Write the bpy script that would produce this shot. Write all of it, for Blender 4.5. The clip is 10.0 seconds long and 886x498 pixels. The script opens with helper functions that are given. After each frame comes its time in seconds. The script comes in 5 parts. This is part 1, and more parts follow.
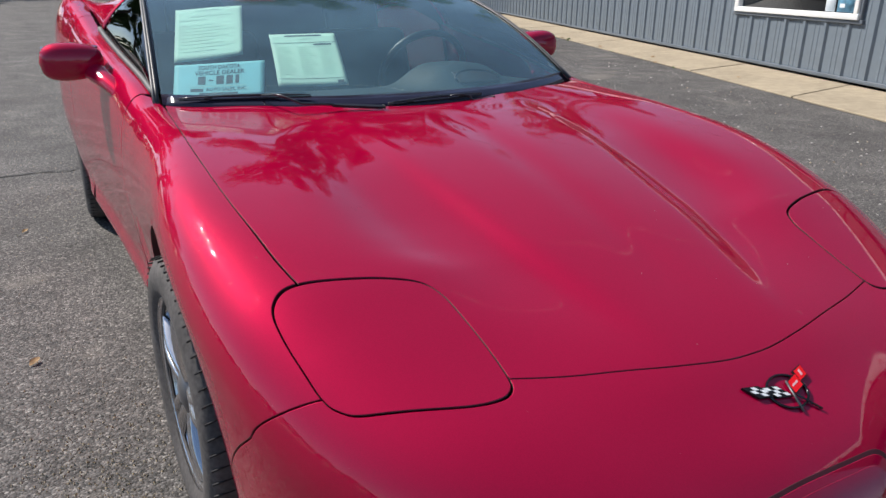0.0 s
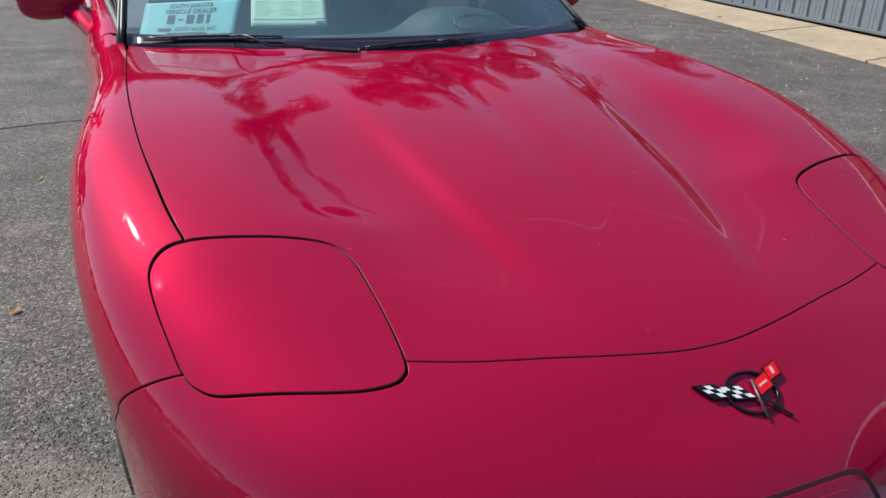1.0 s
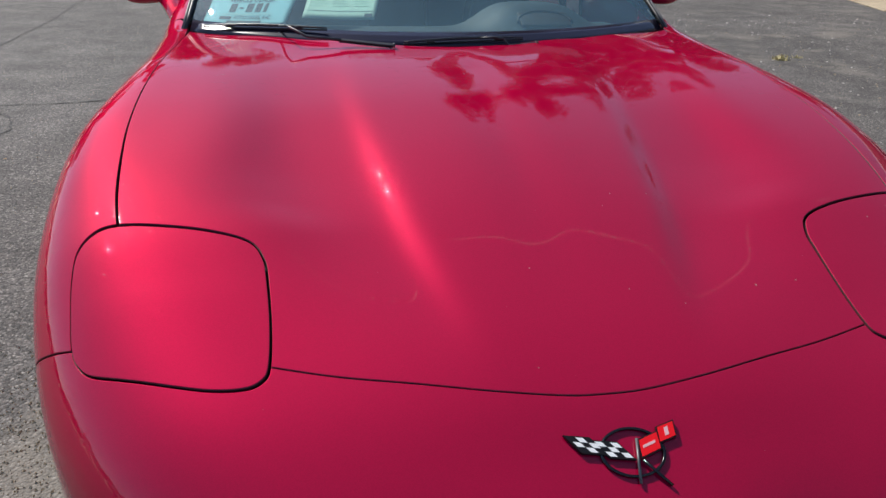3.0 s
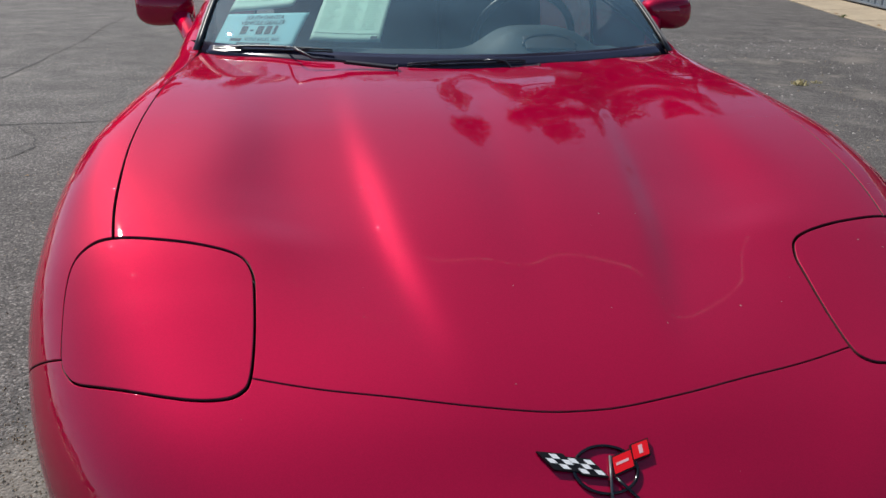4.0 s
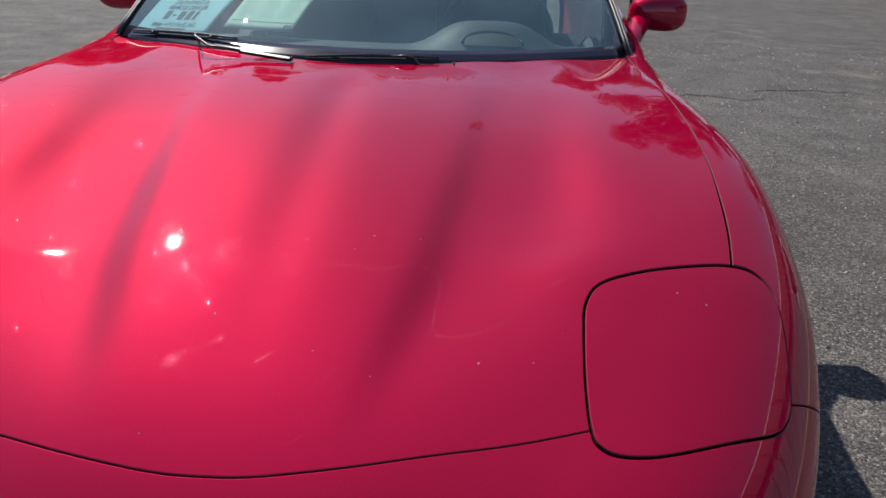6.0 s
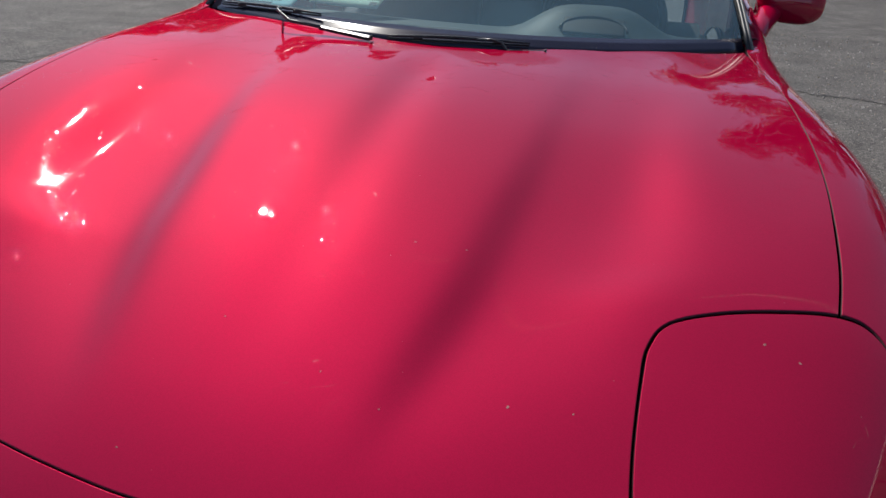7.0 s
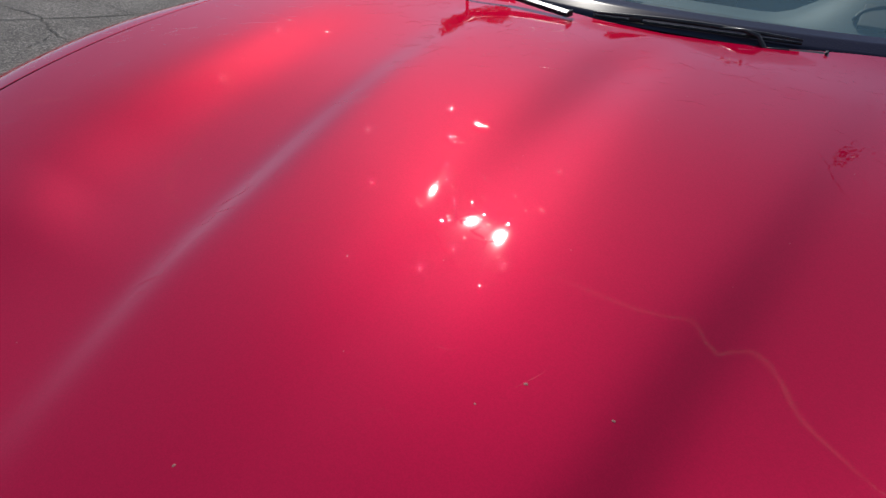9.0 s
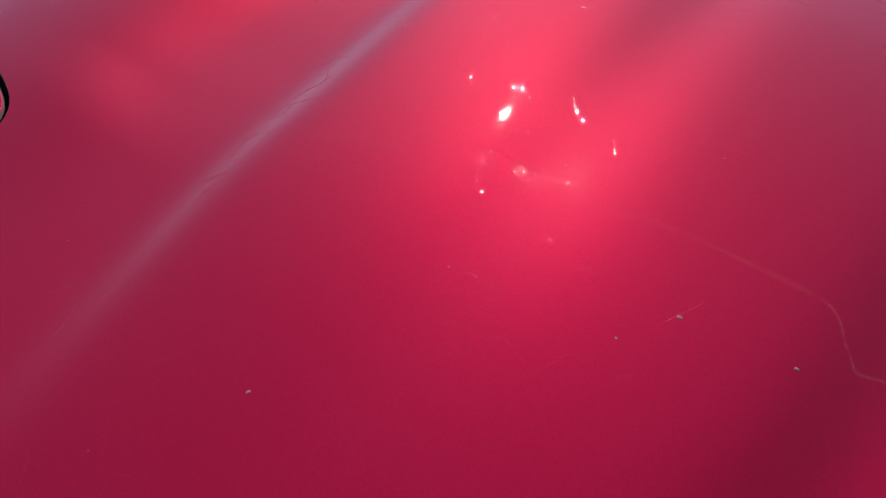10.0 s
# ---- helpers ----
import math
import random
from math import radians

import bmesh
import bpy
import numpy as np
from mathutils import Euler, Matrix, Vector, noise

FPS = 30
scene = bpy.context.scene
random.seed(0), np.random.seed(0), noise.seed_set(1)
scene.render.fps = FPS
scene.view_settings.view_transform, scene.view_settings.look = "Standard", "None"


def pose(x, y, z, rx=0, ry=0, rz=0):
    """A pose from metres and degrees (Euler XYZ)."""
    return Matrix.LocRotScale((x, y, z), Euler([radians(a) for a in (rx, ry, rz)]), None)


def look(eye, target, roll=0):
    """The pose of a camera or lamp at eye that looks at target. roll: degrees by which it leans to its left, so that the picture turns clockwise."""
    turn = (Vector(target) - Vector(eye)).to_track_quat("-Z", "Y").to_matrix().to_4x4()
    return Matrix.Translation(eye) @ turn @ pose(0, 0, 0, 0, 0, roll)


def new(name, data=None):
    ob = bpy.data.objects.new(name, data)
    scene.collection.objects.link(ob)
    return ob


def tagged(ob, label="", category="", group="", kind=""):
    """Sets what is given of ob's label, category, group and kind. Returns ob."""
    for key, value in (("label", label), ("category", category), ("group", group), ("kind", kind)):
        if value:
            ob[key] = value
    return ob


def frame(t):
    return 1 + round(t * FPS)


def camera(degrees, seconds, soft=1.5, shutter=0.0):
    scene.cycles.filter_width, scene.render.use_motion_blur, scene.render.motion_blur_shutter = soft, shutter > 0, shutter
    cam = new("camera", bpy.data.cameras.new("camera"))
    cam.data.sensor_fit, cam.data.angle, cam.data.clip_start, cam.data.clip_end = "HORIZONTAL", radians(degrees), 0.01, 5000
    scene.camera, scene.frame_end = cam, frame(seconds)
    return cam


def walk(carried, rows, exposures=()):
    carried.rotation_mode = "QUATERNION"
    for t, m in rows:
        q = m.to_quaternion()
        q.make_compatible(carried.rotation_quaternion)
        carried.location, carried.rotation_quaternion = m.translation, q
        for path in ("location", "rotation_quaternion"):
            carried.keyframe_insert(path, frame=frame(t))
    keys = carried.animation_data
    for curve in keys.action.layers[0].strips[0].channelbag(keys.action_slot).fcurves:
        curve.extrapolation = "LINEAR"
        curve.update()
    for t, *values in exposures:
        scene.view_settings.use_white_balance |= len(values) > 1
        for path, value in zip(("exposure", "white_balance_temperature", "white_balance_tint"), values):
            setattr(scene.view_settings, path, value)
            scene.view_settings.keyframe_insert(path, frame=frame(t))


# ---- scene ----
cam = camera(63.18, 10.0)
PATH = [
    (0, pose(-0.9662, -0.5481, 1.2237, 69.562, -0.557, -27.668)),
    (0.5, pose(-0.8502, -0.5684, 1.1939, 68.348, -0.752, -25.445)),
    (1, pose(-0.6947, -0.4989, 1.1593, 66.590, -0.792, -22.538)),
    (1.5, pose(-0.5466, -0.4836, 1.1343, 65.064, -1.057, -18.900)),
    (2, pose(-0.4087, -0.5201, 1.1352, 64.103, -1.198, -15.078)),
    (2.5, pose(-0.3535, -0.5403, 1.1913, 64.387, -1.119, -11.451)),
    (4, pose(-0.2894, -0.5822, 1.1922, 66.925, -1.101, -7.245)),
    (4.5, pose(-0.1610, -0.5560, 1.1621, 67.190, -1.212, -6.934)),
    (5, pose(0.0277, -0.4661, 1.1656, 67.231, -1.277, -6.132)),
    (6.5, pose(0.3114, -0.4118, 1.1791, 65.785, -2.623, 7.125)),
    (7, pose(0.3304, -0.2934, 1.1620, 64.802, -3.023, 11.547)),
    (7.5, pose(0.3073, -0.0421, 1.1442, 63.601, -3.200, 15.947)),
    (8, pose(0.2929, 0.0637, 1.1212, 64.158, -3.597, 21.290)),
    (8.5, pose(0.2997, 0.0983, 1.1307, 62.870, -3.928, 26.351)),
    (9, pose(0.2836, 0.1455, 1.1056, 61.380, -4.148, 30.644)),
    (9.5, pose(0.2169, 0.2036, 1.0502, 58.217, -4.089, 33.297)),
    (10, pose(0.2019, 0.1915, 1.0274, 55.798, -4.120, 35.298)),
]
walk(cam, PATH, [(0, 0.37), (1.0, 0.37), (2.0, 0.35), (2.7, 0.30), (4.0, 0.12), (5.0, 0.13), (6.5, 0.02), (7.5, -0.14), (8.0, -0.25), (9.5, -0.25), (10.0, -0.26)])

# ---- light ----
SUN_AZ, SUN_EL = radians(-36), radians(46)  # azimuth from +y towards +x
world = bpy.data.worlds.new("world")
scene.world = world
world.use_nodes = True
wn = world.node_tree.nodes
sky = wn.new("ShaderNodeTexSky")
sky.sky_type, sky.sun_disc = "NISHITA", False
sky.sun_elevation, sky.sun_rotation = SUN_EL, SUN_AZ
sky.dust_density, sky.air_density, sky.altitude = 1.2, 1.0, 1500
world.node_tree.links.new(sky.outputs[0], wn["Background"].inputs[0])
wn["Background"].inputs[1].default_value = 0.119

sun = new("sun", bpy.data.lights.new("sun", "SUN"))
sun.data.energy, sun.data.angle, sun.data.color = 4.45, radians(0.5), (1.0, 0.95, 0.88)
sun_way = Vector((math.sin(SUN_AZ) * math.cos(SUN_EL), math.cos(SUN_AZ) * math.cos(SUN_EL), math.sin(SUN_EL)))
sun.matrix_world = look(sun_way * 60, (0, 0, 0))


# ---- materials ----
def material(name, colour, rough=0.5, metal=0.0, coat=0.0, grain=(), bump=(), spec=0.5, sheen=0.0, alpha=1.0):
    """grain: rows (scale, amount) of noise in the colour; bump: rows (scale, strength, distance)."""
    m = bpy.data.materials.new(name)
    m.use_nodes = True
    nt = m.node_tree
    b = nt.nodes["Principled BSDF"]
    b.inputs["Base Color"].default_value = (*colour, 1)
    b.inputs["Roughness"].default_value = rough
    b.inputs["Metallic"].default_value = metal
    b.inputs["Coat Weight"].default_value = coat
    b.inputs["Coat Roughness"].default_value = 0.015
    b.inputs["Specular IOR Level"].default_value = spec
    co = nt.nodes.new("ShaderNodeTexCoord")
    last = None
    for scale, amount in grain:
        n = nt.nodes.new("ShaderNodeTexNoise")
        n.inputs["Scale"].default_value, n.inputs["Detail"].default_value = scale, 4
        nt.links.new(co.outputs["Object"], n.inputs["Vector"])
        r = nt.nodes.new("ShaderNodeMapRange")
        r.inputs["From Min"].default_value, r.inputs["From Max"].default_value = 0.3, 0.7
        r.inputs["To Min"].default_value, r.inputs["To Max"].default_value = 1 - amount, 1 + amount
        nt.links.new(n.outputs["Fac"], r.inputs["Value"])
        x = nt.nodes.new("ShaderNodeMix")
        x.data_type, x.blend_type = "RGBA", "MULTIPLY"
        x.inputs["Factor"].default_value = 1
        if last is None:
            x.inputs["A"].default_value = (*colour, 1)
        else:
            nt.links.new(last, x.inputs["A"])
        nt.links.new(r.outputs["Result"], x.inputs["B"])
        last = x.outputs["Result"]
    if last is not None:
        nt.links.new(last, b.inputs["Base Color"])
    prev = None
    for scale, strength, dist in bump:
        n = nt.nodes.new("ShaderNodeTexNoise")
        n.inputs["Scale"].default_value, n.inputs["Detail"].default_value = scale, 3
        nt.links.new(co.outputs["Object"], n.inputs["Vector"])
        k = nt.nodes.new("ShaderNodeBump")
        k.inputs["Strength"].default_value, k.inputs["Distance"].default_value = strength, dist
        nt.links.new(n.outputs["Fac"], k.inputs["Height"])
        if prev is not None:
            nt.links.new(prev, k.inputs["Normal"])
        prev = k.outputs["Normal"]
    if prev is not None:
        nt.links.new(prev, b.inputs["Normal"])
    return m


def glass(name, tint, rough=0.0, ior=1.5, dust=0.0):
    m = bpy.data.materials.new(name)
    m.use_nodes = True
    nt = m.node_tree
    nt.nodes.remove(nt.nodes["Principled BSDF"])
    t, g, f, x = (nt.nodes.new("ShaderNode" + k) for k in ("BsdfTransparent", "BsdfGlossy", "Fresnel", "MixShader"))
    t.inputs[0].default_value = (*tint, 1)
    g.inputs["Roughness"].default_value = rough
    f.inputs[0].default_value = ior
    nt.links.new(f.outputs[0], x.inputs[0])
    nt.links.new(t.outputs[0], x.inputs[1])
    nt.links.new(g.outputs[0], x.inputs[2])
    last = x
    if dust:  # a film of dust and a painted-in teal haze, streaky at two scales
        co = nt.nodes.new("ShaderNodeTexCoord")
        n = nt.nodes.new("ShaderNodeTexNoise")
        n.inputs["Scale"].default_value, n.inputs["Detail"].default_value = 3.5, 6
        nt.links.new(co.outputs["Object"], n.inputs["Vector"])
        k = nt.nodes.new("ShaderNodeMapRange")
        k.inputs["From Min"].default_value, k.inputs["From Max"].default_value = 0.3, 0.7
        k.inputs["To Min"].default_value, k.inputs["To Max"].default_value = dust * 0.6, dust * 1.4
        nt.links.new(n.outputs["Fac"], k.inputs["Value"])
        d = nt.nodes.new("ShaderNodeBsdfDiffuse")
        d.inputs[0].default_value = (0.28, 0.52, 0.62, 1)
        last = nt.nodes.new("ShaderNodeMixShader")
        nt.links.new(k.outputs["Result"], last.inputs[0])
        nt.links.new(x.outputs[0], last.inputs[1])
        nt.links.new(d.outputs[0], last.inputs[2])
    nt.links.new(last.outputs[0], nt.nodes["Material Output"].inputs[0])
    return m


def paint_material():
    """Deep red metallic base with fine flake under a scratched clear coat."""
    RED = (0.405, 0.0008, 0.037)
    m = material("red_metallic_paint", RED, rough=0.50, metal=0.22, coat=1.0, spec=0.0)
    nt = m.node_tree
    b = nt.nodes["Principled BSDF"]
    b.inputs["Coat IOR"].default_value = 1.55
    b.inputs["Specular Tint"].default_value = (1.0, 0.10, 0.30, 1)
    co = nt.nodes.new("ShaderNodeTexCoord")

    def ranged(source, lo, hi, out_lo, out_hi):
        r = nt.nodes.new("ShaderNodeMapRange")
        for key, value in (("From Min", lo), ("From Max", hi), ("To Min", out_lo), ("To Max", out_hi)):
            r.inputs[key].default_value = value
        nt.links.new(source, r.inputs["Value"])
        return r.outputs["Result"]

    def noise(scale, detail, vector=None):
        n = nt.nodes.new("ShaderNodeTexNoise")
        n.inputs["Scale"].default_value, n.inputs["Detail"].default_value = scale, detail
        nt.links.new(vector or co.outputs["Object"], n.inputs["Vector"])
        return n

    flake = nt.nodes.new("ShaderNodeTexVoronoi")
    flake.inputs["Scale"].default_value = 900
    nt.links.new(co.outputs["Object"], flake.inputs["Vector"])
    sep = nt.nodes.new("ShaderNodeSeparateColor")
    nt.links.new(flake.outputs["Color"], sep.inputs[0])
    mix = nt.nodes.new("ShaderNodeMix")
    mix.data_type, mix.blend_type = "RGBA", "MULTIPLY"
    mix.inputs["Factor"].default_value = 1
    mix.inputs["A"].default_value = (*RED, 1)
    nt.links.new(ranged(sep.outputs[0], 0, 1, 0.92, 1.07), mix.inputs["B"])
    # pin-sized chips and dust specks
    chips = nt.nodes.new("ShaderNodeTexVoronoi")
    chips.inputs["Scale"].default_value = 26
    nt.links.new(co.outputs["Object"], chips.inputs["Vector"])
    speck = nt.nodes.new("ShaderNodeMix")
    speck.data_type = "RGBA"
    speck.inputs["B"].default_value = (0.55, 0.42, 0.40, 1)
    nt.links.new(ranged(chips.outputs["Distance"], 0.014, 0.022, 0.22, 0.0), speck.inputs["Factor"])
    nt.links.new(mix.outputs["Result"], speck.inputs["A"])
    nt.links.new(speck.outputs["Result"], b.inputs["Base Color"])
    # thin dust and wash marks in the coat
    nt.links.new(ranged(noise(5, 5).outputs["Fac"], 0.35, 0.75, 0.010, 0.038), b.inputs["Coat Roughness"])
    # fine curved wash scratches in the coat: bent cell borders, broken up by a coarse mask
    bend = noise(7, 3)
    warp = nt.nodes.new("ShaderNodeVectorMath")
    warp.operation = "MULTIPLY_ADD"
    warp.inputs[1].default_value = (0.10, 0.10, 0.10)
    nt.links.new(bend.outputs["Color"], warp.inputs[0])
    nt.links.new(co.outputs["Object"], warp.inputs[2])
    height = None
    for scale, wide, deep in ((17, 0.012, 1.0), (41, 0.020, 0.6)):
        cells = nt.nodes.new("ShaderNodeTexVoronoi")
        cells.feature = "DISTANCE_TO_EDGE"
        cells.inputs["Scale"].default_value = scale
        nt.links.new(warp.outputs[0], cells.inputs["Vector"])
        line = ranged(cells.outputs["Distance"], 0.0, wide, deep, 0.0)
        gate = nt.nodes.new("ShaderNodeMath")
        gate.operation = "MULTIPLY"
        nt.links.new(line, gate.inputs[0])
        nt.links.new(ranged(noise(scale * 0.9, 2).outputs["Fac"], 0.50, 0.60, 0.0, 1.0), gate.inputs[1])
        if height is None:
            height = gate.outputs[0]
        else:
            both = nt.nodes.new("ShaderNodeMath")
            nt.links.new(height, both.inputs[0])
            nt.links.new(gate.outputs[0], both.inputs[1])
            height = both.outputs[0]
    k = nt.nodes.new("ShaderNodeBump")
    k.inputs["Strength"].default_value, k.inputs["Distance"].default_value = 0.5, 0.00022
    nt.links.new(height, k.inputs["Height"])
    nt.links.new(k.outputs["Normal"], b.inputs["Coat Normal"])
    return m


def asphalt_material():
    m = material("old_asphalt", (0.10, 0.098, 0.096), rough=0.85, spec=0.3)
    nt = m.node_tree
    b = nt.nodes["Principled BSDF"]
    co = nt.nodes.new("ShaderNodeTexCoord")

    def add(kind, scale, **inputs):
        n = nt.nodes.new(kind)
        n.inputs["Scale"].default_value = scale
        for key, value in inputs.items():
            n.inputs[key].default_value = value
        nt.links.new(co.outputs["Object"], n.inputs["Vector"])
        return n

    stone = add("ShaderNodeTexVoronoi", 135)
    stone.feature = "F1"
    fine = add("ShaderNodeTexNoise", 260, Detail=3)
    coarse = add("ShaderNodeTexNoise", 38, Detail=5, Roughness=0.7)
    patch = add("ShaderNodeTexNoise", 0.55, Detail=5)
    patch2 = add("ShaderNodeTexNoise", 2.6, Detail=6)
    sep = nt.nodes.new("ShaderNodeSeparateColor")
    nt.links.new(stone.outputs["Color"], sep.inputs[0])
    ramp = nt.nodes.new("ShaderNodeValToRGB")
    ramp.color_ramp.elements[0].position, ramp.color_ramp.elements[0].color = 0.06, (0.052, 0.049, 0.047, 1)
    ramp.color_ramp.elements[1].position, ramp.color_ramp.elements[1].color = 0.84, (0.145, 0.132, 0.124, 1)
    e = ramp.color_ramp.elements.new(0.99)
    e.color = (0.27, 0.25, 0.23, 1)
    nt.links.new(sep.outputs[0], ramp.inputs[0])
    last = ramp.outputs[0]
    for n, lo, hi in ((fine, 0.60, 1.40), (coarse, 0.62, 1.38), (patch, 0.86, 1.16), (patch2, 0.76, 1.24)):
        r = nt.nodes.new("ShaderNodeMapRange")
        r.inputs["From Min"].default_value, r.inputs["From Max"].default_value = 0.3, 0.7
        r.inputs["To Min"].default_value, r.inputs["To Max"].default_value = lo, hi
        nt.links.new(n.outputs["Fac"], r.inputs["Value"])
        x = nt.nodes.new("ShaderNodeMix")
        x.data_type, x.blend_type = "RGBA", "MULTIPLY"
        x.inputs["Factor"].default_value = 1
        nt.links.new(last, x.inputs["A"])
        nt.links.new(r.outputs["Result"], x.inputs["B"])
        last = x.outputs["Result"]
    # pale sandy grit lying in drifts
    drift = add("ShaderNodeTexNoise", 1.3, Detail=7, Roughness=0.65)
    gate = nt.nodes.new("ShaderNodeMapRange")
    gate.inputs["From Min"].default_value, gate.inputs["From Max"].default_value = 0.60, 0.74
    gate.inputs["To Max"].default_value = 0.65
    total = drift.outputs["Fac"]
    for centre, reach, gain in (((-0.98, 0.95, 0), 0.52, 0.30), ((4.4, 7.4, 0), 0.9, 0.14), ((6.1, 7.7, 0), 1.5, 0.12), ((4.2, 6.0, 0), 1.4, 0.12), ((8.0, 10.5, 0), 2.0, 0.12)):
        far = nt.nodes.new("ShaderNodeVectorMath")
        far.operation = "DISTANCE"
        far.inputs[1].default_value = centre
        nt.links.new(co.outputs["Object"], far.inputs[0])
        near = nt.nodes.new("ShaderNodeMapRange")
        near.interpolation_type = "SMOOTHSTEP"
        near.inputs["From Min"].default_value, near.inputs["From Max"].default_value = 0.0, reach
        near.inputs["To Min"].default_value, near.inputs["To Max"].default_value = gain, 0.0
        nt.links.new(far.outputs["Value"], near.inputs["Value"])
        plus = nt.nodes.new("ShaderNodeMath")
        nt.links.new(total, plus.inputs[0])
        nt.links.new(near.outputs["Result"], plus.inputs[1])
        total = plus.outputs[0]
    nt.links.new(total, gate.inputs["Value"])
    x = nt.nodes.new("ShaderNodeMix")
    x.data_type = "RGBA"
    x.inputs["B"].default_value = (0.225, 0.200, 0.170, 1)
    nt.links.new(gate.outputs["Result"], x.inputs["Factor"])
    nt.links.new(last, x.inputs["A"])
    nt.links.new(x.outputs["Result"], b.inputs["Base Color"])
    k = nt.nodes.new("ShaderNodeBump")
    k.inputs["Strength"].default_value, k.inputs["Distance"].default_value = 0.7, 0.005
    nt.links.new(stone.outputs["Distance"], k.inputs["Height"])
    k.invert = True
    nt.links.new(k.outputs["Normal"], b.inputs["Normal"])
    return m


PAINT = paint_material()
ASPHALT = asphalt_material()
BLACK = material("black_inner_panel", (0.010, 0.008, 0.009), rough=0.7)
# body red darkened in the base colour, as shade inside gaps and grooves
SEAM_SHADE = material("shade_dark_red", (0.055, 0.003, 0.010), rough=0.7, grain=[(40, 0.2)])
TRIM = material("black_trim", (0.018, 0.018, 0.020), rough=0.45, grain=[(30, 0.25)])
FRIT = material("black_glass_band", (0.020, 0.016, 0.030), rough=0.15, spec=0.5, grain=[(5, 0.3)])
RUBBER = material("tyre_rubber", (0.085, 0.076, 0.072), rough=0.78, grain=[(8, 0.35), (90, 0.3)], bump=[(160, 0.3, 0.002)])
ALLOY = material("machined_alloy", (0.62, 0.62, 0.64), rough=0.24, metal=1.0, grain=[(6, 0.12)])
ALLOY_DARK = material("brake_dust_alloy", (0.16, 0.16, 0.165), rough=0.45, metal=0.7, grain=[(14, 0.3)])
STEEL = material("brake_steel", (0.30, 0.29, 0.28), rough=0.4, metal=1.0, grain=[(20, 0.2)])
WIPER = material("satin_black_wiper", (0.028, 0.028, 0.030), rough=0.34, grain=[(60, 0.3)])
CHROME_BLACK = material("black_chrome", (0.05, 0.05, 0.055), rough=0.15, metal=0.9)
WHITE_ENAMEL = material("white_enamel", (0.84, 0.84, 0.82), rough=0.5, spec=0.2)
BLACK_ENAMEL = material("black_enamel", (0.010, 0.009, 0.010), rough=0.4, spec=0.3)
RED_ENAMEL = material("red_enamel", (0.85, 0.010, 0.018), rough=0.45, spec=0.2)
PEARL = material("pale_pink_enamel", (0.80, 0.45, 0.46), rough=0.4, spec=0.3)
CHIP = material("dried_dirt_speck", (0.36, 0.16, 0.15), rough=0.8, grain=[(200, 0.3)])
CHROME = material("chrome", (0.75, 0.75, 0.77), rough=0.08, metal=1.0)
SEAL = material("faded_rubber", (0.085, 0.080, 0.080), rough=0.6, grain=[(12, 0.25)])
TRIM_PALE = material("bleached_trim", (0.15, 0.145, 0.14), rough=0.5, metal=0.0, grain=[(20, 0.2)])
DASH = material("grey_vinyl", (0.026, 0.046, 0.056), rough=0.6, grain=[(4, 0.2), (22, 0.10)])
SEAT = material("black_leather", (0.014, 0.015, 0.017), rough=0.45, grain=[(9, 0.25)], bump=[(80, 0.25, 0.003)])
SHEET_GREEN = material("pale_green_paper", (0.56, 0.76, 0.66), rough=0.8, grain=[(3, 0.06)])
SHEET_BLUE = material("turquoise_card", (0.25, 0.58, 0.64), rough=0.7, grain=[(3, 0.06)])
INK = material("printing_ink", (0.06, 0.09, 0.11), rough=0.8)
INK_PALE = material("pale_printing_ink", (0.485, 0.665, 0.575), rough=0.8)
# the dust value also carries a bluish veil of haze, put in as colour
WINDSHIELD = glass("tinted_windscreen_glass", (0.62, 0.76, 0.77), ior=1.75, dust=0.15)
SIDE_GLASS = glass("dark_side_glass", (0.015, 0.018, 0.02))
REAR_GLASS = glass("black_tinted_glass", (0.006, 0.007, 0.008))
# opaque pane; the darkness of the unlit room is put into its colour
PANE = material("opaque_dark_pane", (0.014, 0.015, 0.018), rough=0.03, spec=0.12, grain=[(1.5, 0.4)])
MIRROR = material("mirror_glass", (0.85, 0.86, 0.87), rough=0.01, metal=1.0)
AMBER = material("amber_lens", (0.55, 0.16, 0.02), rough=0.1, coat=1.0)
CONCRETE = material("sand_coloured_concrete", (0.40, 0.325, 0.225), rough=0.9, grain=[(0.9, 0.12), (7, 0.12), (160, 0.15)], bump=[(120, 0.4, 0.004)])
SIDING = material("grey_painted_steel", (0.155, 0.185, 0.215), rough=0.45, grain=[(0.8, 0.10), (9, 0.06)], bump=[(3, 0.05, 0.01)])
SIDING_DARK = material("grey_trim_steel", (0.12, 0.14, 0.165), rough=0.5, grain=[(2, 0.12)])
ROOF_DARK = material("dark_brown_roof_steel", (0.030, 0.021, 0.018), rough=0.6, spec=0.3, grain=[(1.2, 0.2), (14, 0.15)])
FRAME_WHITE = material("white_window_frame", (0.78, 0.78, 0.76), rough=0.5, grain=[(5, 0.06)])
# near-black backing: shade of the unlit interior put into the colour
BACKING_DARK = material("dark_backing", (0.03, 0.03, 0.033), rough=0.9, grain=[(2, 0.3)])
POSTER_BLUE = material("blue_poster", (0.10, 0.26, 0.38), rough=0.6, grain=[(12, 0.4)])
POSTER_WHITE = material("white_notice", (0.72, 0.78, 0.82), rough=0.7, grain=[(6, 0.06)])
BARK = material("tree_bark", (0.11, 0.085, 0.065), rough=0.95, grain=[(3, 0.3), (22, 0.35)], bump=[(14, 0.9, 0.03)])
LEAF = material("green_leaves", (0.060, 0.105, 0.028), rough=0.55, grain=[(0.7, 0.35), (6, 0.3)])
